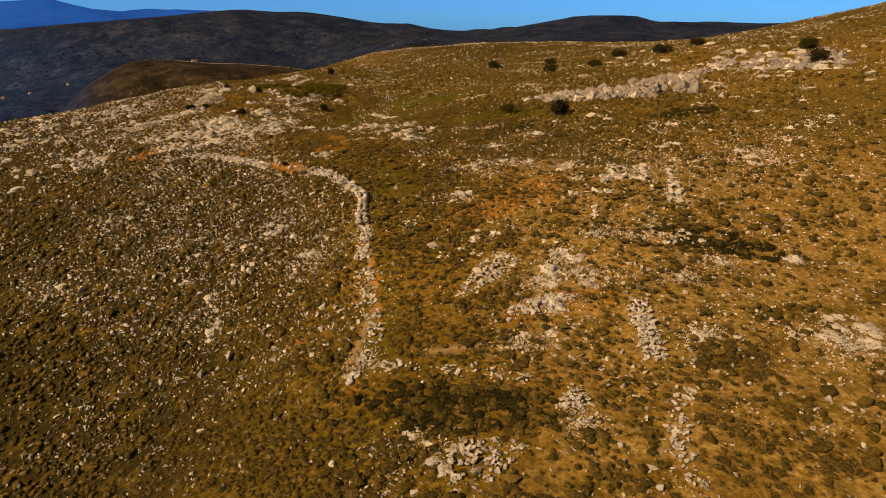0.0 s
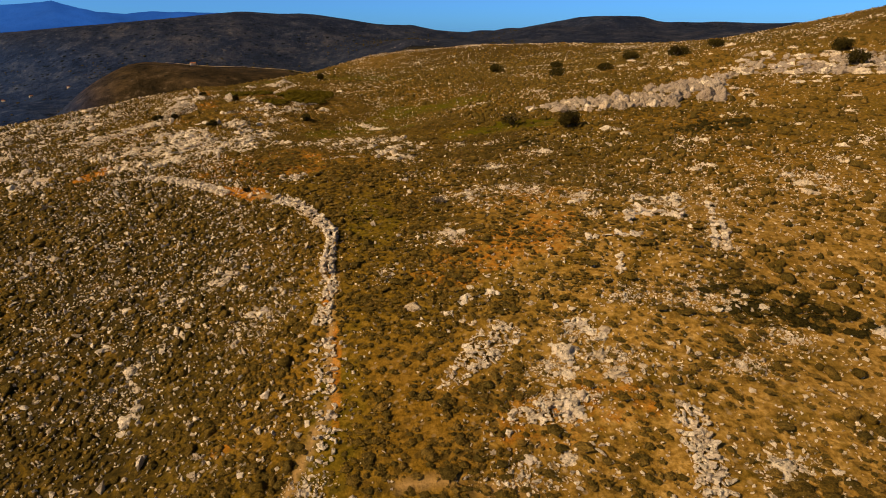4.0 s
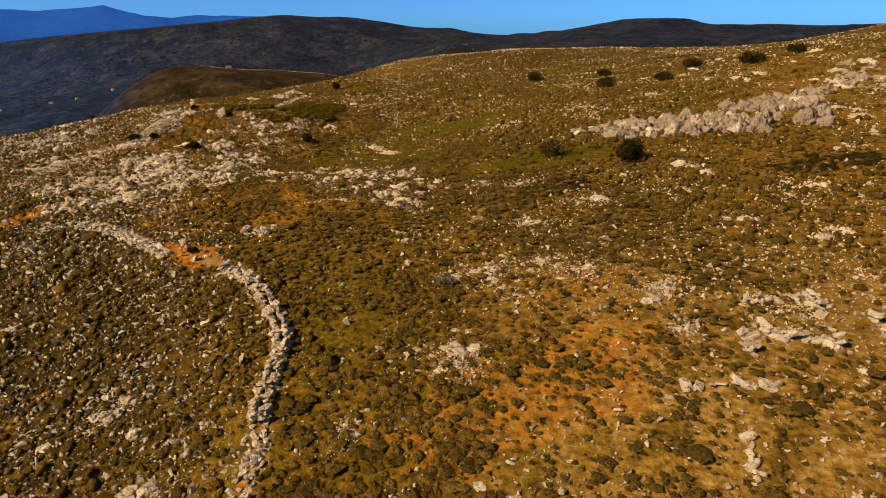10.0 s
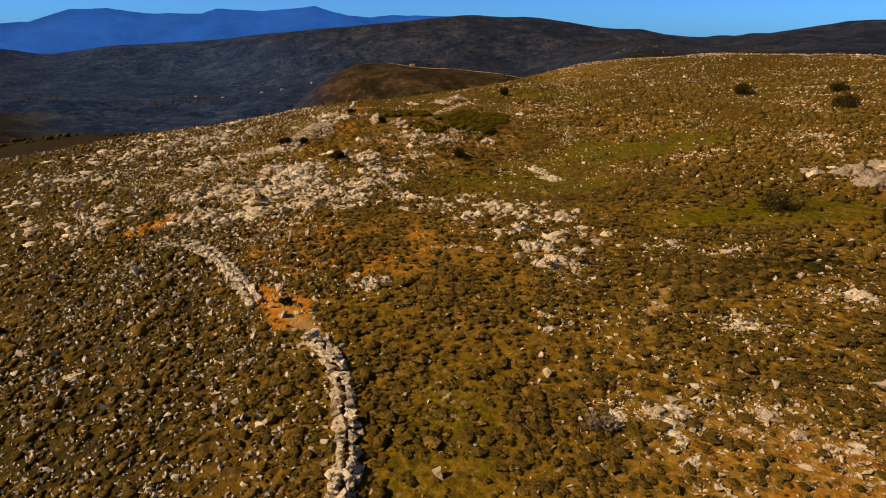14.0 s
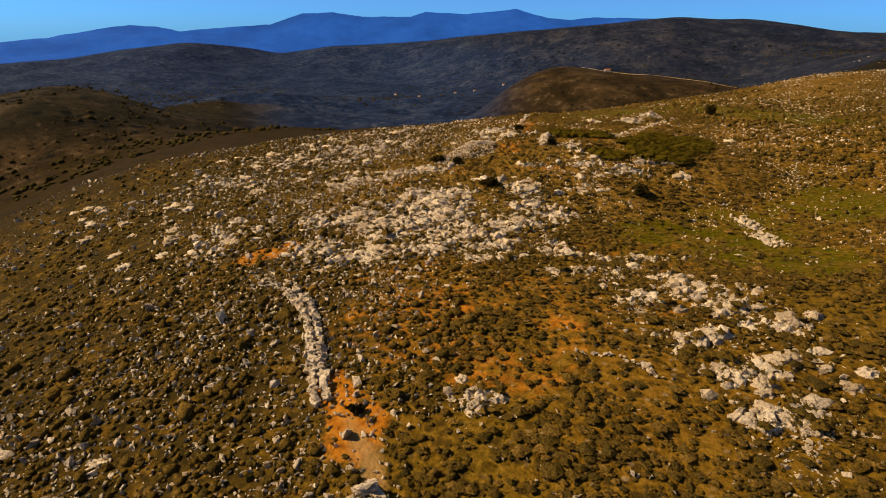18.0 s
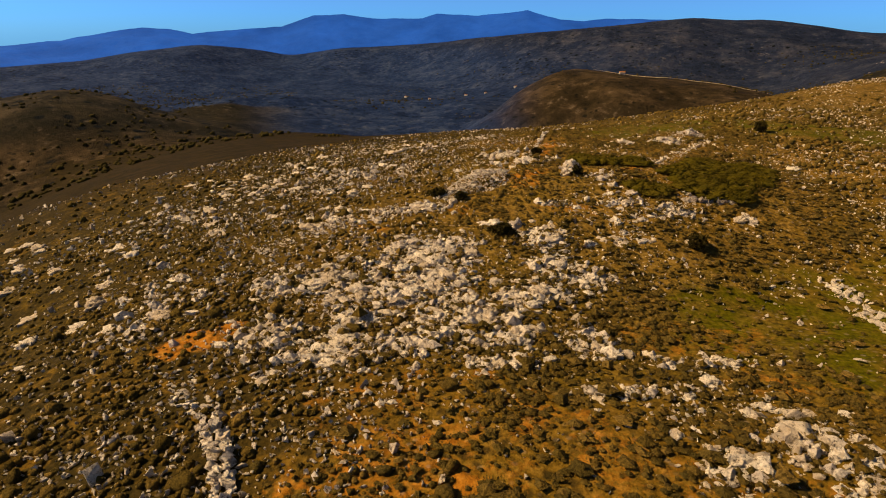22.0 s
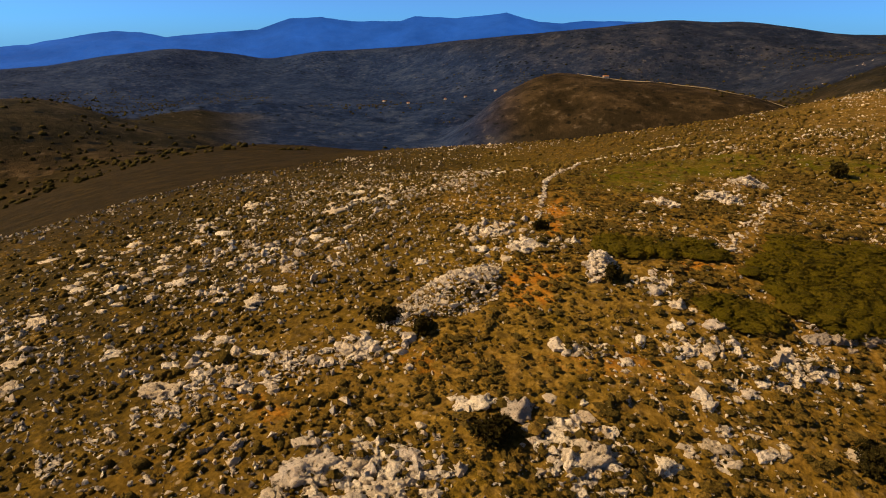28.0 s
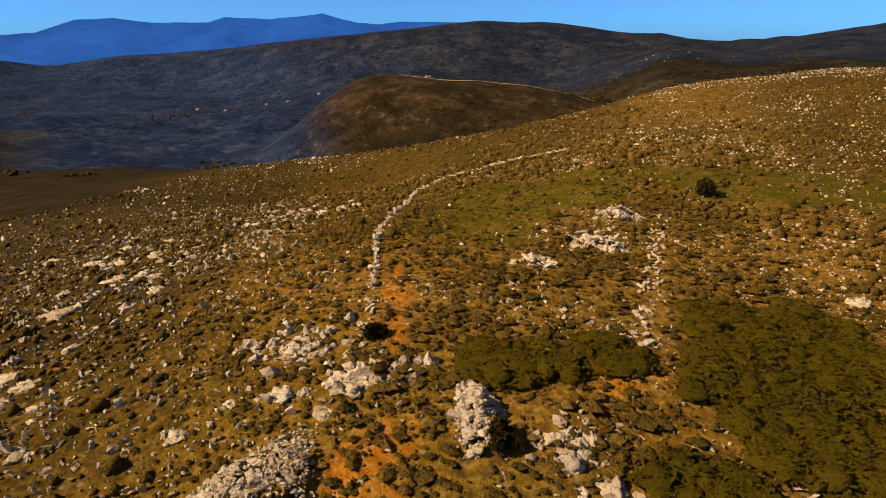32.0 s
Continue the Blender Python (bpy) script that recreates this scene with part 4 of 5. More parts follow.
FIELD_BEDS = [(20.6, 57.4, 2.2, 1.0, 0), (16.5, 58.6, 2.0, 1.0, 0), (11.8, 55.2, 1.3, 1.0, -4), (9.2, 51.5, 1.1, 0.9, -8), (13.8, 51.9, 1.8, 0.8, -4), (22.9, 50.5, 1.5, 0.8, 4), (10.4, 48.6, 1.6, 0.5, -8), (47.7, 86.0, 3.2, 5.7, -4), (25.0, 76.8, 2.2, 1.9, 2), (27.3, 66.6, 1.1, 2.1, 6), (2.7, 72.2, 1.6, 1.3, -17), (22.7, 59.2, 1.8, 1.3, 0), (25.7, 57.2, 2.4, 0.9, 4), (-36.1, 71.6, 3.3, 3.5, -8), (-17.1, 62.8, 3.3, 1.8, -18), (-28.8, 58.0, 2.0, 1.5, -10), (27.6, 53.9, 1.6, 1.0, 3)]


def rock_bed(name, label, group, beds, share, low, high, strike, squash=1.0, tone="pale"):
    """Rocks of broken bedrock, largest in the middle of each bed and leaning along the strike."""
    for x, y, a, b, turn in beds:
        c, s = math.cos(radians(turn)), math.sin(radians(turn))
        for k in range(max(4, min(34, int(share * a * b * 3.14)))):
            r, w = min(1.5, abs(rnd.gauss(0, 0.8))), rnd.uniform(0, 6.28)
            r *= 1 + 0.25 * math.sin(3 * w + x)
            u, v = a * r * math.cos(w), b * r * math.sin(w)
            size = (low + (high - low) * rnd.random() ** 1.6) * (1.12 - 0.35 * r)
            rock = boulder(name, label, "outcrop", x + u * c - v * s, y + u * s + v * c, size, rnd.gauss(strike, 28), rnd.randrange(9), group, rnd.uniform(0.55, 1.15) * squash, 0.30, tone, 0.42)
            rock.scale = (rock.scale.x * 1.3, rock.scale.y * 0.78, rock.scale.z)


rock_bed("outcrop_rock", "weathered bright limestone outcrop rock hollowed by rain", "bedrock crown", CROWN_BEDS, 0.62, 0.28, 1.05, 35)
rock_bed("slope_rock", "jagged pale limestone rock on the dark stony slope", "slope rocks", SLOPE_BEDS, 0.07, 0.25, 0.65, 20)
rock_bed("brow_rock", "knobbly pale limestone rock among brown scrub", "rocks on the brow", BROW_BEDS, 0.8, 0.2, 0.58, 30)
rock_bed("terrace_rock", "low pale limestone ledge broken by scrub", "rocks of the terraces", TERRACE_BEDS, 0.28, 0.12, 0.42, 0, 0.75)
rock_bed("field_rock", "pale pinkish limestone rock in dry brown scrub", "rocks by the old field", START_BEDS, 0.25, 0.12, 0.34, 0, 0.75)
rock_bed("terrace_rock", "pale pinkish limestone rock in dry brown earth", "rocks of the terraces", FIELD_BEDS, 0.25, 0.12, 0.34, 0, 0.75)

# bedrock breaking through the scrub in clusters
BROW_ROCKS = [(-20.4, 119.3), (-17.3, 121.5), (-20.7, 117.4), (-20.2, 122.9), (-31.9, 117.9), (-31.4, 125.1), (-41.4, 128.3), (-40.1, 122.1), (-50.9, 128.9), (-50.8, 116.8), (-56.0, 116.1), (-44.7, 106.0), (-36.4, 107.7), (-36.1, 126.8), (-38.0, 134.7), (-22.1, 144.6), (-17.1, 147.8), (-16.5, 112.5), (-11.2, 111.4), (-7.5, 108.2), (-5.2, 110.8), (-4.4, 105.5), (-12.4, 109.9), (-10.6, 121.4), (-19.7, 96.6)]
VALLEY_ROCKS = [(-97.0, 133.5), (-85.0, 125.5), (-71.8, 134.3), (-84.6, 136.5), (-75.2, 154.0), (-79.2, 179.0), (-42.9, 146.0), (-50.5, 132.0), (-52.9, 128.9), (-35.8, 148.9), (-33.2, 153.8), (-35.9, 145.5), (-35.6, 143.4), (-88.0, 148.6)]
TERRACE_ROCKS = [(3.8, 109.4), (9.1, 109.7), (21.5, 110.8), (16.1, 102.3), (9.2, 96.2), (6.1, 88.4), (6.7, 80.4), (-2.9, 94.9), (4.3, 85.3), (11.8, 82.8), (16.9, 80.0), (-14.0, 120.4), (-10.4, 117.3), (-21.7, 73.0), (-37.8, 81.2)]
START_ROCKS = [(11.5, 52.1), (13.8, 52.0), (9.7, 51.4), (4.4, 61.2), (12.2, 55.5), (10.4, 48.4), (2.7, 71.9), (25.1, 76.9), (-25.3, 57.8), (-26.9, 60.8), (-17.1, 63.0), (-22.3, 70.0), (1.9, 59.1), (9.1, 47.8), (7.0, 43.2), (30.8, 42.6), (35.0, 42.3), (21.8, 42.4), (-1.8, 33.9), (0.6, 31.2), (-3.4, 29.2), (-46.5, 77.6), (-46.4, 66.5), (-48.5, 65.0), (-26.0, 57.0)]
UPPER_ROCKS = [(61.7, 99.3), (64.0, 100.4), (67.0, 102.5), (46.3, 85.9), (48.2, 81.6), (44.0, 84.0), (38.6, 105.2), (41.0, 106.0), (30.0, 96.0), (36.0, 92.0), (52.0, 118.0), (60.0, 124.0), (45.0, 99.0), (54.0, 92.0), (58.0, 110.0), (70.0, 116.0), (30.0, 113.0), (24.0, 104.0), (34.0, 82.0), (76.0, 126.0), (24.0, 160.0), (40.0, 172.0), (10.0, 152.0), (56.0, 185.0), (-4.0, 172.0), (8.0, 186.0), (28.0, 186.0), (50.0, 205.0)]
for name, group, listed in (("upper_rock", "rocks of the upper slope", UPPER_ROCKS), ("brow_rock", "rocks on the brow", BROW_ROCKS), ("valley_rock", "rocks above the valley", VALLEY_ROCKS), ("terrace_rock", "rocks of the terraces", TERRACE_ROCKS), ("field_rock", "rocks by the old field", START_ROCKS)):
    for cx, cy in listed:
        lean = rnd.uniform(0, 6.28)
        for k in range(rnd.randrange(2, 5)):
            u, v = rnd.gauss(0, 1.3), rnd.gauss(0, 0.6)
            boulder(name, "weathered pale limestone rock breaking through scrub", "rock", cx + u * math.cos(lean) - v * math.sin(lean), cy + u * math.sin(lean) + v * math.cos(lean), min(1.1, rnd.uniform(0.35, 0.6) * math.exp(rnd.gauss(0, 0.35))), rnd.uniform(0, 360), rnd.randrange(9), group, rnd.uniform(0.45, 1.0), 0.35)

# ---- bushes ----
def leaf_crown(seed, count, radius, tall, leaf, lobes=7):
    """Leaf triangles round several lobes, with gaps and an uneven outline."""
    rs = np.random.RandomState(seed)
    cen = np.stack([rs.uniform(-0.6, 0.6, lobes) * radius, rs.uniform(-0.6, 0.6, lobes) * radius, rs.uniform(0.35, 0.75, lobes) * tall], -1)
    rad = rs.uniform(0.32, 0.55, lobes) * radius
    which = rs.randint(0, lobes, count)
    d = rs.normal(size=(count, 3))
    d /= np.linalg.norm(d, axis=1)[:, None]
    p = cen[which] + d * (rad[which] * rs.uniform(0.55, 1.1, count))[:, None] * np.array([1, 1, 0.8 * tall / radius + 0.15])
    p[:, 2] = np.maximum(p[:, 2], 0.05)
    a, b = rs.normal(size=(count, 3)), rs.normal(size=(count, 3))
    tri = np.stack([p + a * leaf * 0.5, p + b * leaf * 0.5, p - (a + b) * leaf * 0.35], 1)
    return tri.reshape(-1, 3), np.arange(count * 3).reshape(-1, 3)


def stems(seed, radius, tall, count):
    bm = bmesh.new()
    rnd = random.Random(seed)
    for k in range(count):
        a = rnd.uniform(0, 6.28)
        out = Vector((math.cos(a), math.sin(a), 0)) * rnd.uniform(0.25, 0.65) * radius
        p0, p1, p2 = Vector((0, 0, -0.1)) + out * 0.08, out * 0.4 + Vector((0, 0, tall * 0.35)), out + Vector((0, 0, tall * rnd.uniform(0.6, 0.95)))
        rows = []
        for p, r in ((p0, 0.09), (p1, 0.055), (p2, 0.015)):
            rows.append([bm.verts.new(p + Vector((math.cos(q), math.sin(q), 0)) * r * (0.6 + 0.25 * tall)) for q in (0, 1.57, 3.14, 4.71)])
        for lo, hi in zip(rows, rows[1:]):
            for j in range(4):
                bm.faces.new((lo[j], lo[(j + 1) % 4], hi[(j + 1) % 4], hi[j]))
    return mesh_of(bm, "stem", TWIG)


def bush(name, label, category, x, y, radius, tall, seed, mat, leaves=1500, leaf=0.14, group="", branches=9):
    home = anchor(name, x, y, label, category, group)
    part("stem", stems(seed, radius, tall, branches), home, "bare grey twisted wood")
    v, f = leaf_crown(seed, leaves, radius, tall, leaf)
    part("crown", raw_mesh("crown", v, f, [mat]), home)
    return home


for k, (x, y, radius, tall, name, label) in enumerate([
        (23.0, 116.6, 2.5, 2.6, "large_bush", "large dark evergreen bush below the cliff"),
        (-29.7, 146.8, 1.3, 1.2, "round_bush", "dark round bush at the turf edge"),
        (-38.0, 205.3, 1.5, 2.0, "round_bush", "lone dark bush with upright twigs"),
        (-58.2, 161.8, 0.9, 1.0, "round_bush", "dark bush against the wall end"),
        (18.2, 221.3, 3.0, 2.6, "large_bush", "dark bush on the far slope"), (33.8, 192.0, 2.6, 2.4, "large_bush", "dark bush on the far slope"),
        (69.3, 195.3, 3.6, 3.0, "large_bush", "broad dark bush near the skyline"), (48.0, 192.0, 2.4, 1.8, "large_bush", "dark bush on the far slope"),
        (62.0, 214.0, 3.0, 2.4, "large_bush", "dark bush near the skyline"), (84.0, 205.0, 3.0, 2.4, "large_bush", "dark bush near the skyline"), (92.0, 150.0, 2.8, 2.6, "large_bush", "dark bush among upper crags"),
        (40.0, 226.0, 3.0, 2.0, "large_bush", "dark bush on the far slope"), (100.0, 168.0, 3.0, 2.6, "large_bush", "dark bush on the skyline"),
        # the bush at the crag foot is added in place of a dark hollow
        (-25.4, 92.0, 0.45, 0.45, "round_bush", "small dark bush on red earth"), (-46.8, 136.4, 1.4, 1.0, "round_bush", "dark bush standing in for the shaded hollow at the crag foot"),
        # the bush by the stone heap is added where the heap's shade falls
        (-47.7, 154.8, 0.8, 1.1, "round_bush", "dark bush standing in for shade beside the stone heap"), (-60.6, 142.6, 1.2, 0.8, "round_bush", "dark bush under the rubble heap"), (-57.0, 142.4, 1.1, 0.8, "round_bush", "dark bush under the rubble heap")]):
    bush(name, label, "bush", x, y, radius, tall, 300 + k, OLIVE, int(900 + 500 * radius), 0.16 + 0.03 * radius, "dark bushes")
bush("dry_bush", "half-bare grey bush with twisted pale trunk", "bush", 13.5, 120.6, 2.6, 1.9, 340, OLIVE, 1300, 0.14, "dark bushes", 22)
bush("dry_bush", "small grey half-bare bush among pale rocks", "bush", 0.8, 84.2, 0.9, 0.8, 341, TWIG, 700, 0.12, "dark bushes", 12)


# dense thickets of rounded evergreen cushions
def cushion(seed, leaves=70, leaf=0.34, levels=2):
    rs = np.random.RandomState(seed)
    bm = bmesh.new()
    bmesh.ops.create_icosphere(bm, subdivisions=levels, radius=0.5)
    bmesh.ops.delete(bm, geom=[v for v in bm.verts if v.co.z < (-0.12 if levels > 1 else -0.05)], context="VERTS")
    off = Vector((seed * 3.1, seed * 1.7, 0))
    for v in bm.verts:
        v.co *= 0.82 + 0.42 * noise.noise(v.co * 3.0 + off) + 0.24 * noise.noise(v.co * 8 + off)
    me = mesh_of(bm, "cushion", SCRUB)
    v, f = arrays_of(me)
    d = rs.normal(size=(leaves, 3))
    d[:, 2] = np.abs(d[:, 2])
    d /= np.linalg.norm(d, axis=1)[:, None]
    p = d * 0.5 * rs.uniform(0.85, 1.15, leaves)[:, None]
    a, b = rs.normal(size=(leaves, 3)), rs.normal(size=(leaves, 3))
    tri = np.stack([p + a * leaf * 0.2, p + b * leaf * 0.2, p + d * leaf * 0.35], 1).reshape(-1, 3)
    return np.concatenate([v, tri]), np.concatenate([f, np.arange(leaves * 3).reshape(-1, 3) + len(v)])


BIG_CUSHIONS = [cushion(k, 36, 0.30) for k in range(6)]


def dome(seed):
    """A small uneven shrub seen from afar: a low knobbly dome."""
    rnd = random.Random(seed)
    bm = bmesh.new()
    for k in range(9):
        a, h = rnd.uniform(0, 6.28), rnd.random()
        r = 0.5 * math.sqrt(1 - h * h) * rnd.uniform(0.75, 1.2)
        bm.verts.new((r * math.cos(a), r * math.sin(a), h * 0.60 * rnd.uniform(0.7, 1.3)))
    for k in range(4):
        bm.verts.new((0.42 * math.cos(1.57 * k), 0.42 * math.sin(1.57 * k), -0.08))
    hull = bmesh.ops.convex_hull(bm, input=bm.verts)
    bmesh.ops.delete(bm, geom=list(set(v for v in hull["geom_interior"] + hull["geom_unused"] if isinstance(v, bmesh.types.BMVert))), context="VERTS")
    return arrays_of(mesh_of(bm, "dome", SCRUB))


SMALL_CUSHIONS = [dome(20 + k) for k in range(10)]
ROUND_CUSHIONS = [cushion(40 + k, 11, 0.32, 1) for k in range(10)]


def thicket(name, label, area, seed, mat, low, high, count):
    rs = np.random.RandomState(seed)
    px, py, a, b, turn = area
    c, s = math.cos(radians(turn)), math.sin(radians(turn))
    u, v = rs.uniform(-1.15, 1.15, count * 2), rs.uniform(-1.15, 1.15, count * 2)
    x, y = px + u * a * c - v * b * s, py + u * a * s + v * b * c
    keep = (patches(x, y, [area], 0.45) > 0.45).nonzero()[0][:count]
    x, y, n = x[keep], y[keep], len(keep)
    size = rs.uniform(low, high, n)
    sz = np.stack([size * rs.uniform(0.9, 1.2, n), size * rs.uniform(0.9, 1.2, n), size * rs.uniform(0.32, 0.5, n)], -1)
    pl = np.stack([x, y, height(x, y) + 0.1 * size], -1)
    me = scatter_mesh(name, BIG_CUSHIONS, pl, sz, rs.uniform(0, 6.28, n), rs.randint(0, 6, n), mat, None, True)
    return tagged(new(name, me), label, "thicket", kind="stuff")


for k, area in enumerate(THICKETS):
    thicket("evergreen_thicket", "dense dark green thicket of low rounded evergreen shrubs", area, 400 + k, EVERGREEN, 1.1, 2.3, int(14 * area[2] * area[3] + 20))
for k, area in enumerate(HEATH):
    thicket("heath_patch", "patch of dark brown low heath shrubs", area, 440 + k, SCRUB if k % 2 else OLIVE, 0.5, 1.1, int(7.0 * area[2] * area[3] + 6))

# ---- loose stones and dwarf scrub over the whole hillside ----
SPINE = [(0.0, 28.0), (4.0, 60.0), (0.0, 90.0), (-22.0, 125.0), (-58.0, 185.0)]


def spine_distance(x, y, line):
    best = np.full_like(x, 1e9)
    for (ax, ay), (bx, by) in zip(line, line[1:]):
        t = np.clip(((x - ax) * (bx - ax) + (y - ay) * (by - ay)) / ((bx - ax) ** 2 + (by - ay) ** 2), 0, 1)
        best = np.minimum(best, np.hypot(x - ax - t * (bx - ax), y - ay - t * (by - ay)))
    return best


FAR_SPINE = [(-22.0, 125.0), (8.0, 170.0), (30.0, 235.0)]


def hillside_points(rs, count, reach=40.0, floor=0.14):
    x, y = rs.uniform(-190, 150, count), rs.uniform(6, 340, count)
    d = np.minimum(spine_distance(x, y, SPINE), 22 + 0.8 * spine_distance(x, y, FAR_SPINE))
    share = np.where(d < 38, 1.0, np.maximum(floor, np.exp(-(d - 38) / reach)))
    keep = rs.uniform(0, 1, count) < share
    keep &= (x < 0.80 * y + 16) & ((x > -0.80 * y - 8) | (y > 70))
    return x[keep], y[keep], d[keep]


rs = np.random.RandomState(11)
x, y, d = hillside_points(rs, 340000, 20.0, 0.06)
west = smooth(4, -6, x + 10 + 0.62 * np.maximum(0, y - 76))  # the stony slope below the old walls
crown = np.clip(patches(x, y, ROCKY) * 7, 0, 1)
clump = smooth(-0.12, 0.32, fractal(x, y, 7, 3, 41)) * smooth(-0.35, 0.2, fractal(x, y, 28, 3, 43))
east = smooth(-10, 2, x) * smooth(70, 84, y) * smooth(118, 108, y)
chance = np.clip(0.10 + 1.0 * clump + 0.95 * west * (0.45 + 0.75 * clump) * (1 - 0.5 * smooth(118, 135, y)) * smooth(24, 46, y + 0.5 * x) + 0.2 * crown + 0.4 * east + 0.5 * smooth(2, 16, x) * smooth(104, 84, y) * smooth(26, 44, y), 0, 1) * (1 - 0.85 * patches(x, y, THICKETS)) * (1 - 0.78 * patches(x, y, GREEN)) * (1 - 0.6 * np.clip(patches(x, y, RED), 0, 1))
keep = rs.uniform(0, 1, len(x)) < chance
x, y, d, west = x[keep], y[keep], d[keep], west[keep]
n = len(x)
# small stones gathered round the rocks that break through
near_rocks = np.array(BROW_ROCKS + VALLEY_ROCKS + TERRACE_ROCKS + START_ROCKS + UPPER_ROCKS)
wx, wy = rs.uniform(-66, -6, 18000), rs.uniform(44, 112, 18000)
below = smooth(2, -8, wx + 10 + 0.62 * np.maximum(0, wy - 76)) * (0.55 + 0.45 * smooth(-0.3, 0.2, fractal(wx, wy, 5, 3, 44))) * smooth(-64, -40, wx + 8 * fractal(wx, wy, 12, 3, 48)) * smooth(46, 66, wy + 10 * fractal(wx, wy, 12, 3, 49)) * smooth(114, 100, wy) > rs.uniform(0, 1, 18000)
wx, wy = wx[below], wy[below]
x, y, d, west = np.append(x, wx), np.append(y, wy), np.append(d, wx * 0), np.append(west, wx * 0 + 1)
fx, fy = rs.uniform(-125, -48, 11000), rs.uniform(78, 200, 11000)
bed = (fx + 0.5 * (fy - 100) < -48) & (smooth(-0.25, 0.3, fractal(fx, fy, 9, 3, 46)) * smooth(-0.4, 0.2, fractal(fx, fy, 30, 3, 47)) * smooth(-125, -95, fx) * smooth(78, 96, fy) * smooth(200, 170, fy) > rs.uniform(0, 1, 11000))
fx, fy = fx[bed], fy[bed]
x, y, d, west = np.append(x, fx), np.append(y, fy), np.append(d, fx * 0 + 70), np.append(west, fx * 0 + 1)
ux, uy = rs.uniform(-90, 250, 54000), rs.uniform(120, 440, 54000)
bed = (ux + 0.62 * uy > 85) & (smooth(-0.2, 0.3, fractal(ux, uy, 11, 3, 56)) * (0.3 + 0.7 * smooth(-0.3, 0.2, fractal(ux, uy, 34, 3, 57))) * (1 - patches(ux, uy, GREEN)) * smooth(440, 420, uy) > rs.uniform(0, 1, 54000))
ux, uy = ux[bed], uy[bed]
x, y, d, west = np.append(x, ux), np.append(y, uy), np.append(d, ux * 0 + 60 + 0.25 * np.maximum(0, uy - 160)), np.append(west, ux * 0 + 0.5)
lot = near_rocks[rs.randint(0, len(near_rocks), 6400)] + rs.normal(0, 1.0, (6400, 2)) * rs.uniform(0.6, 2.2, (6400, 1))
x, y, d, west = np.append(x, lot[:, 0]), np.append(y, lot[:, 1]), np.append(d, np.zeros(6400)), np.append(west, np.zeros(6400))
beds = np.array(CROWN_BEDS * 3 + BROW_BEDS + TERRACE_BEDS + START_BEDS + FIELD_BEDS + SLOPE_BEDS)
lot = beds[rs.randint(0, len(beds), 9000)]
u, v, w = rs.normal(0, 0.62, 9000) * lot[:, 2], rs.normal(0, 0.62, 9000) * lot[:, 3], np.radians(lot[:, 4])
x, y = np.append(x, lot[:, 0] + u * np.cos(w) - v * np.sin(w)), np.append(y, lot[:, 1] + u * np.sin(w) + v * np.cos(w))
d, west = np.append(d, np.zeros(9000)), np.append(west, np.zeros(9000))
n = len(x)
size = np.clip(np.exp(rs.normal(-1.42, 0.42, n)) * (1 + 0.12 * west) * (1 + np.clip(d - 40, 0, 120) / 110), 0.1, 1.5)
sz = size[:, None] * rs.uniform(0.7, 1.3, (n, 3)) * np.array([1.0, 0.85, 0.95])
sz[:, 2] *= 1 + 0.35 * west
stones = scatter_mesh("loose_stones", STONE_KINDS, np.stack([x, y, height(x, y) + 0.20 * size], -1), sz, rs.uniform(0, 6.28, n), rs.randint(0, 12, n), ROCKS, rs.uniform(-0.6, 0.6, n))
tagged(new("loose_stones", stones), "countless pale limestone stones strewn over the scrub", "stones", kind="stuff")

# knobbly small rocks standing up out of the bedrock beds
KNOB_KINDS = [arrays_of(karst_mesh(700 + k, ROCKS, (1.0, 0.75, 0.8), 2 if k < 3 else 1, 0.9)) for k in range(9)]
lot = np.array(CROWN_BEDS * 4 + SLOPE_BEDS * 2 + BROW_BEDS)
lot = lot[rs.randint(0, len(lot), 3400)]
u, v, w = rs.normal(0, 0.55, 3400) * lot[:, 2], rs.normal(0, 0.55, 3400) * lot[:, 3], np.radians(lot[:, 4])
x, y = lot[:, 0] + u * np.cos(w) - v * np.sin(w), lot[:, 1] + u * np.sin(w) + v * np.cos(w)
size = np.clip(np.exp(rs.normal(-1.15, 0.35, 3400)), 0.15, 0.7)
sz = size[:, None] * rs.uniform(0.8, 1.3, (3400, 3))
knobs = scatter_mesh("bedrock_knobs", KNOB_KINDS, np.stack([x, y, height(x, y) + 0.05 * size], -1), sz, rs.normal(0.6, 0.6, 3400), rs.randint(0, 9, 3400), ROCKS)
tagged(new("bedrock_knobs", knobs), "small knobbly pale limestone rocks between larger outcrops", "stones", kind="stuff")

# pinkish gravel spread over the old fields
lot = np.array(TERRACE_BEDS + START_BEDS * 2 + FIELD_BEDS * 2)
lot = lot[rs.randint(0, len(lot), 9000)]
u, v, w = rs.normal(0, 0.75, 9000) * lot[:, 2], rs.normal(0, 0.75, 9000) * lot[:, 3], np.radians(lot[:, 4])
x, y = lot[:, 0] + u * np.cos(w) - v * np.sin(w), lot[:, 1] + u * np.sin(w) + v * np.cos(w)
sz = np.clip(np.exp(rs.normal(-1.9, 0.35, 9000)), 0.08, 0.35)[:, None] * rs.uniform(0.8, 1.3, (9000, 3))
gravel = scatter_mesh("gravel", STONE_KINDS, np.stack([x, y, height(x, y) + 0.02], -1), sz, rs.uniform(0, 6.28, 9000), rs.randint(0, 12, 9000), ROCKS)
tagged(new("gravel", gravel), "small pinkish limestone gravel lying on dry earth", "stones", kind="stuff")

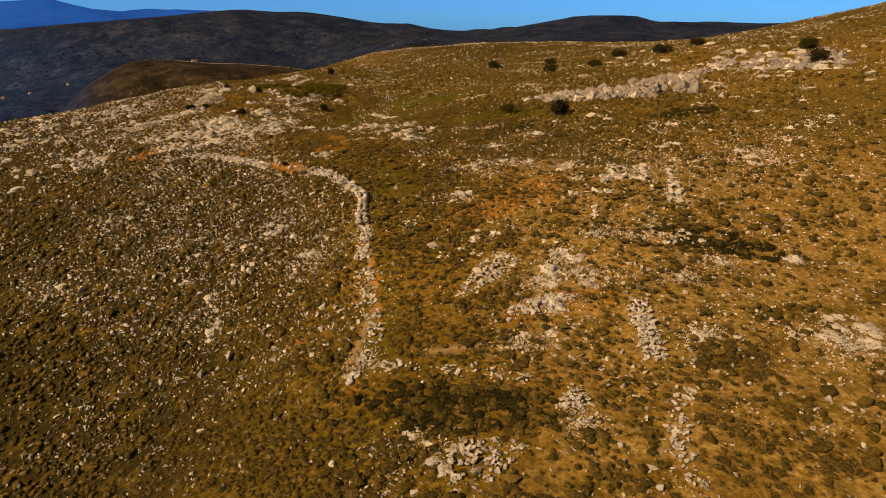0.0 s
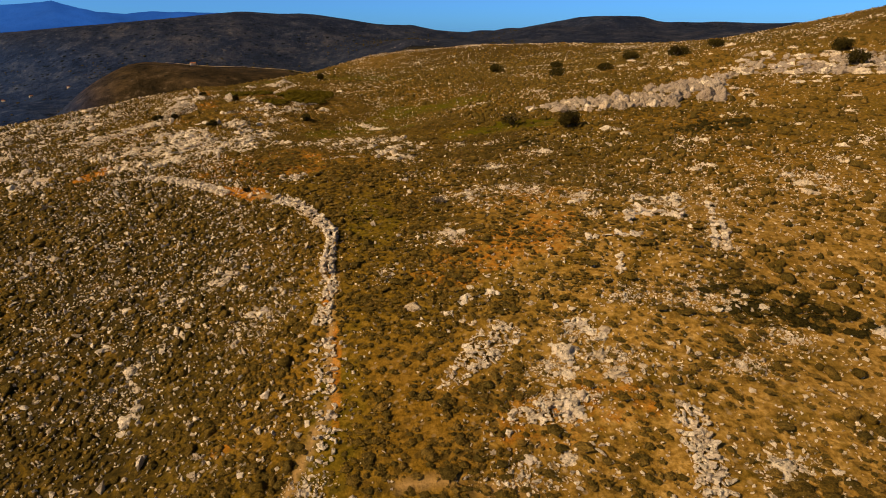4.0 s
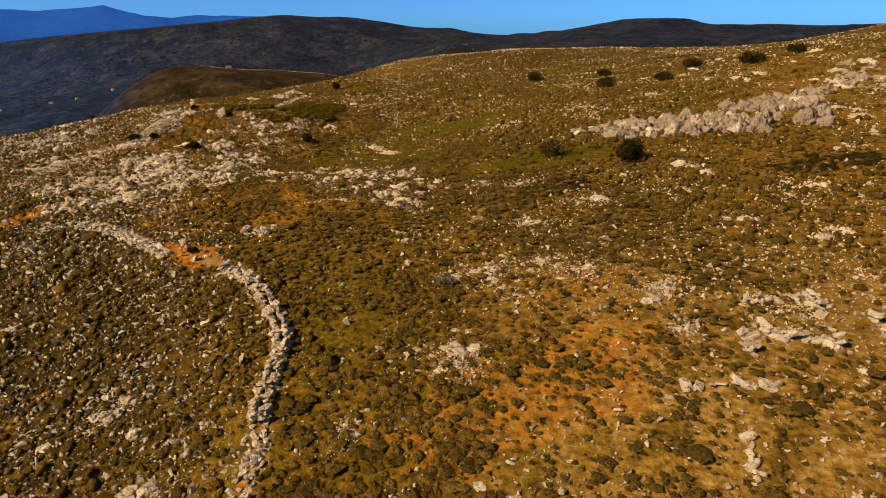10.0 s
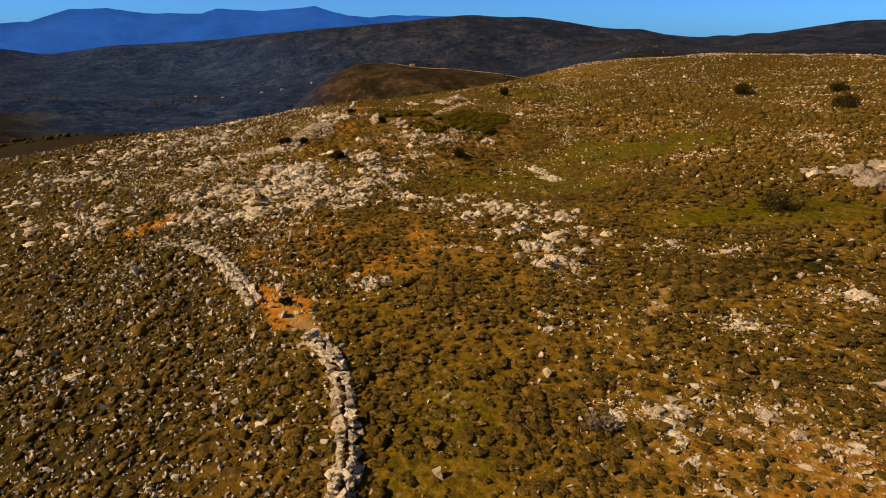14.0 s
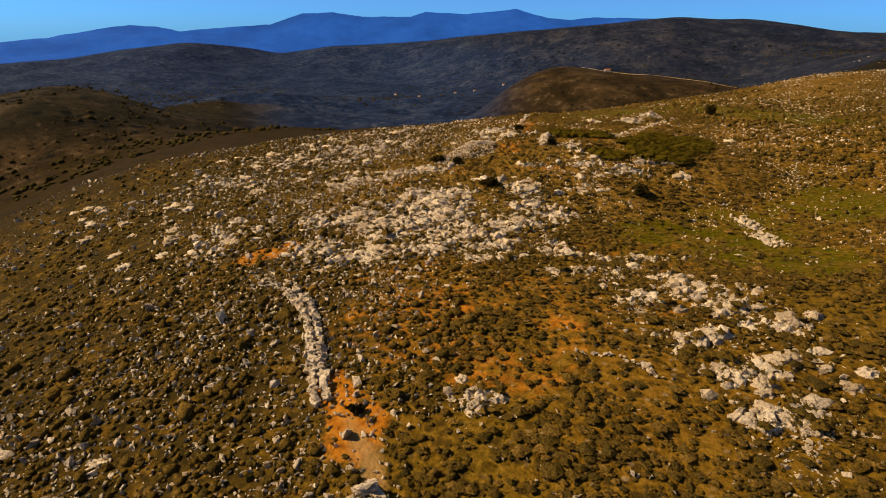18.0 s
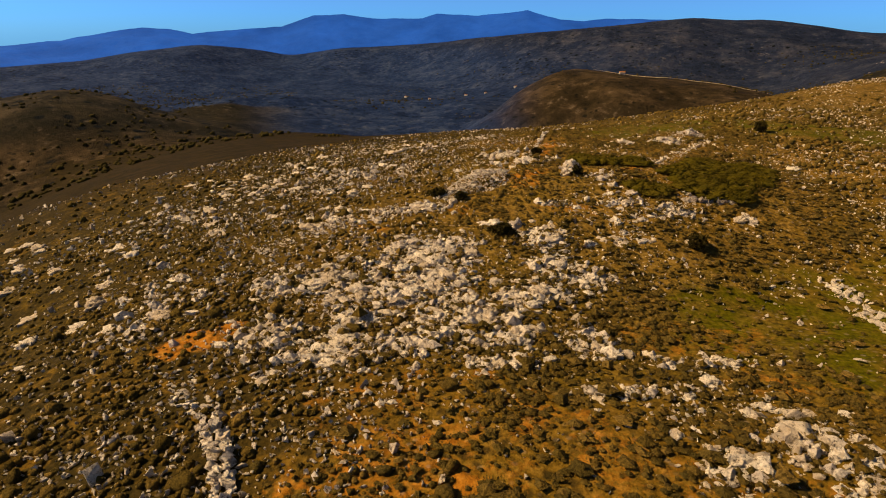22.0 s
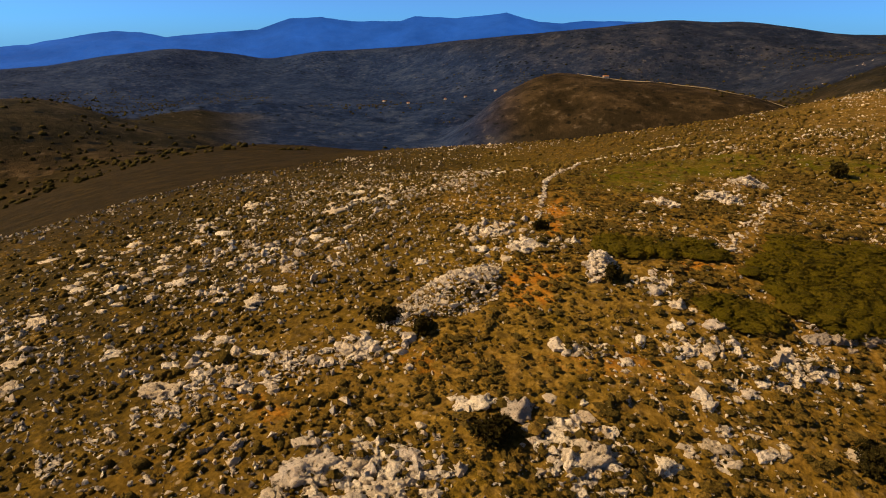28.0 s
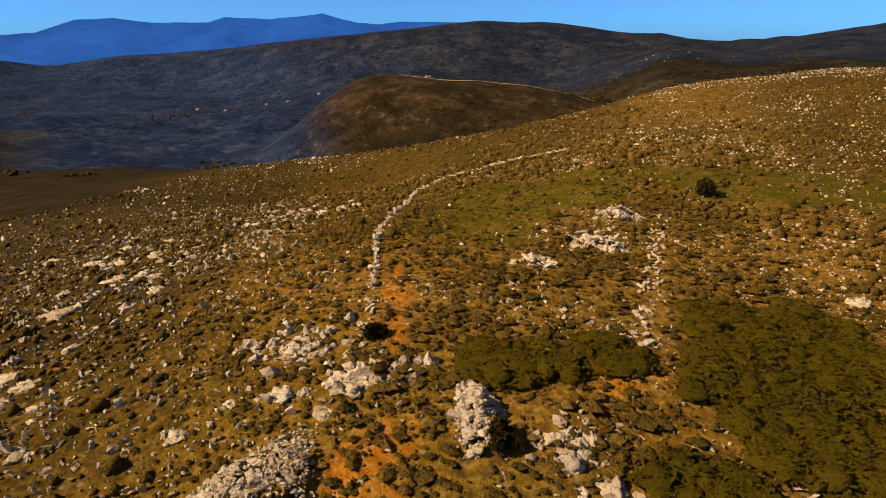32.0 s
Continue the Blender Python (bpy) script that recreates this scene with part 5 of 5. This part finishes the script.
x, y, d = hillside_points(rs, 800000, 20.0, 0.055)
wx, wy = rs.uniform(-72, -8, 26000), rs.uniform(38, 118, 26000)
bed = wx + 10 + 0.62 * np.maximum(0, wy - 76) < 2
x, y, d = np.append(x, wx[bed]), np.append(y, wy[bed]), np.append(d, wx[bed] * 0 + 30)
ux, uy = rs.uniform(-90, 250, 34000), rs.uniform(170, 440, 34000)
x, y, d = np.append(x, ux), np.append(y, uy), np.append(d, ux * 0 + 75)
fx, fy = rs.uniform(-125, -48, 16000), rs.uniform(78, 200, 16000)
bed = (fx + 0.5 * (fy - 100) < -48) & (smooth(-125, -95, fx) * smooth(78, 96, fy) * smooth(200, 170, fy) > rs.uniform(0, 1, 16000))
x, y, d = np.append(x, fx[bed]), np.append(y, fy[bed]), np.append(d, fx[bed] * 0 + 50)
patchy = (1 - 0.45 * smooth(4, 16, x) * smooth(100, 75, y)) * (0.35 + 0.75 * smooth(-0.3, 0.25, fractal(x, y, 6, 3, 51)))
stony = smooth(-0.12, 0.32, fractal(x, y, 7, 3, 41)) * smooth(-0.35, 0.2, fractal(x, y, 28, 3, 43))
chance = ~taken(x, y) * np.clip(patchy, 0, 1) * (1 - 0.35 * stony) * (1 - 0.9 * patches(x, y, THICKETS)) * (1 - 0.85 * patches(x, y, GREEN)) * (1 - 0.75 * smooth(0.5, 0.9, patches(x, y, RED))) * (1 - 0.9 * patches(x, y, BARE, 0.25)) * (1 - 0.5 * np.clip(patches(x, y, ROCKY) * 6, 0, 1))
keep = rs.uniform(0, 1, len(x)) < chance * np.where(d < 25, 0.92, 0.32)
x, y, d = x[keep], y[keep], d[keep]
n = len(x)
size = np.clip(np.exp(rs.normal(-0.62, 0.38, n)) * (1 - 0.22 * smooth(4, -6, x + 10 + 0.62 * np.maximum(0, y - 76))) * (1 + np.clip(d - 40, 0, 120) / 150), 0.22, 1.5)
sz = np.stack([size * rs.uniform(0.85, 1.25, n), size * rs.uniform(0.85, 1.25, n), size * rs.uniform(0.6, 0.95, n)], -1)
lift = 0.06 * size
lot = np.array(CROWN_BEDS * 2 + BROW_BEDS + SLOPE_BEDS)
lot = lot[rs.randint(0, len(lot), 1500)]
u, v, w = rs.normal(0, 0.7, 1500) * lot[:, 2], rs.normal(0, 0.7, 1500) * lot[:, 3], np.radians(lot[:, 4])
x, y = np.append(x, lot[:, 0] + u * np.cos(w) - v * np.sin(w)), np.append(y, lot[:, 1] + u * np.sin(w) + v * np.cos(w))
more = np.exp(rs.normal(-0.55, 0.35, 1500))
size, lift, d = np.append(size, more), np.append(lift, 0.22 * more), np.append(d, np.zeros(1500))
sz = np.concatenate([sz, more[:, None] * rs.uniform(0.8, 1.2, (1500, 3))])
n = len(x)
turn, pick, spot = rs.uniform(0, 6.28, n), rs.randint(0, 10, n), np.stack([x, y, height(x, y) + lift], -1)
for name, label, kinds, sel in (("dwarf_scrub", "low brown-olive cushion scrub covering the hillside", ROUND_CUSHIONS, d < 25), ("far_scrub", "dark brown cushion scrub on the outer slopes", SMALL_CUSHIONS, d >= 25)):
    tagged(new(name, scatter_mesh(name, kinds, spot[sel], sz[sel], turn[sel], pick[sel], SCRUB, None, kinds is SMALL_CUSHIONS)), label, "scrub", kind="stuff")

# ---- far off: the pale road and the houses of the valley ----
def far_place(az, r):
    return -25 - r * math.sin(radians(az)), 90 + r * math.cos(radians(az))


ROAD = Nodes("pale_dirt_road", 0.95)
ROAD = ROAD.done(ROAD.ramp(ROAD.noise(0.2, 4), (0.3, (0.30, 0.24, 0.16)), (0.7, (0.50, 0.42, 0.30))))
line = [far_place(a, r) for a, r in ((25.5, 800), (23.2, 772), (21.0, 764), (18.5, 785), (16.8, 770), (14.3, 768), (12.1, 760), (9.9, 745), (8.0, 730))]
left_right = []
for p, head in along(line, 6.0):
    off = Vector((-math.sin(head), math.cos(head))) * 2.6
    left_right += [(p.x + off.x, p.y + off.y), (p.x - off.x, p.y - off.y)]
rx, ry = np.array([q[0] for q in left_right]), np.array([q[1] for q in left_right])
strip = np.arange(0, len(left_right) - 2, 2)
road_mesh = raw_mesh("road", np.stack([rx, ry, height(rx, ry) + 1.2], -1), np.stack([strip, strip + 1, strip + 3, strip + 2], -1), [ROAD])
tagged(new("road", road_mesh), "pale dirt road along the far brown hill", "road", kind="structure")

rs = np.random.RandomState(91)
az, r = rs.uniform(-8, 80, 16000), 430 + 1500 * rs.uniform(0, 1, 16000) ** 1.3
x, y = -25 - r * np.sin(np.radians(az)), 90 + r * np.cos(np.radians(az))
keep = smooth(0.0, 0.4, fractal(x, y, 240, 4, 92) + 0.12 * smooth(30, 45, az)) * (0.35 + 0.65 * smooth(900, 1200, r)) > rs.uniform(0, 1, 16000)
hx = np.linspace(-405, -262, 90) + rs.normal(0, 3, 90)
hy = 302 + (hx + 405) * 0.45 + 9 * fractal(hx, hx * 0, 30, 3, 94)
hedge = value_noise(hx / 22, hx * 0, 95) > -0.12
x, y = np.append(x[keep], hx[hedge]), np.append(y[keep], hy[hedge])
n = len(x)
size = rs.uniform(1.6, 5.5, n) * np.append(np.ones(int(keep.sum())), np.full(int(hedge.sum()), 0.75))
sz = np.stack([size * rs.uniform(0.8, 1.6, n), size * rs.uniform(0.8, 1.4, n), size * rs.uniform(0.7, 1.0, n)], -1)
trees = scatter_mesh("distant_trees", SMALL_CUSHIONS, np.stack([x, y, height(x, y)], -1), sz, rs.uniform(0, 6.28, n), rs.randint(0, 10, n), OLIVE, None, True)
tagged(new("distant_trees", trees), "dark scattered trees and hedges of the valley and far hills", "trees", kind="stuff")
for k in range(26):
    a, r = 2.0 + rnd.gauss(0, 1.8), 1215 + rnd.gauss(0, 60)
    boulder("knoll_crag", "grey limestone crag on the distant knoll", "crag", *far_place(a, r), rnd.uniform(1.2, 2.8), rnd.uniform(0, 360), k, "knoll crags", rnd.uniform(0.5, 0.9), 0.6, "grey", 9.0)

PLASTER = Nodes("white_plaster", 0.9)
PLASTER = PLASTER.done(PLASTER.ramp(PLASTER.noise(0.8, 3), (0.3, (0.42, 0.38, 0.33)), (0.7, (0.58, 0.54, 0.48))))
TILE = Nodes("clay_roof", 0.9)
TILE = TILE.done(TILE.ramp(TILE.noise(1.5, 3), (0.3, (0.25, 0.10, 0.05)), (0.7, (0.42, 0.20, 0.11))))
GLASS = Nodes("window_glass", 0.15)
GLASS = GLASS.done((0.02, 0.025, 0.03, 1))


def box_mesh(name, sx, sy, z0, z1, mat, ridge=0.0):
    """A box, or with ridge a gabled roof."""
    bm = bmesh.new()
    lo = [bm.verts.new((x, y, z0)) for x, y in ((-sx, -sy), (sx, -sy), (sx, sy), (-sx, sy))]
    if ridge:
        top = [bm.verts.new((-sx, 0, z0 + ridge)), bm.verts.new((sx, 0, z0 + ridge))]
        for f in ((lo[0], lo[1], top[1], top[0]), (lo[2], lo[3], top[0], top[1]), (lo[1], lo[2], top[1]), (lo[3], lo[0], top[0]), tuple(reversed(lo))):
            bm.faces.new(f)
    else:
        hi = [bm.verts.new((v.co.x, v.co.y, z1)) for v in lo]
        for i in range(4):
            bm.faces.new((lo[i], lo[(i + 1) % 4], hi[(i + 1) % 4], hi[i]))
        bm.faces.new(hi)
        bm.faces.new(tuple(reversed(lo)))
    return mesh_of(bm, name, mat)


first = anchor("house", *far_place(41.2, 1480), "small white farmhouse with clay roof in the valley", "house", "valley houses")
part("wall", box_mesh("wall", 3.2, 2.3, -2.0, 3.0, PLASTER), first)
part("roof", box_mesh("roof", 3.5, 2.7, 3.0, 0, TILE, 1.1), first, "clay-tiled gabled roof")
for wx in (-1.8, 1.8):
    part("window", box_mesh("window", 0.4, 0.06, 1.0, 2.1, GLASS), first, "dark window", pose(wx, -2.31, 0))
for k, (a, r) in enumerate([(37.7, 1500), (35.8, 1460), (33.0, 1430), (30.2, 1420), (43.5, 1540), (23.0, 775)]):
    x, y = far_place(a, r)
    copy_thing(first, pose(x, y, z_at(x, y), 0, 0, 40 * k + 15))
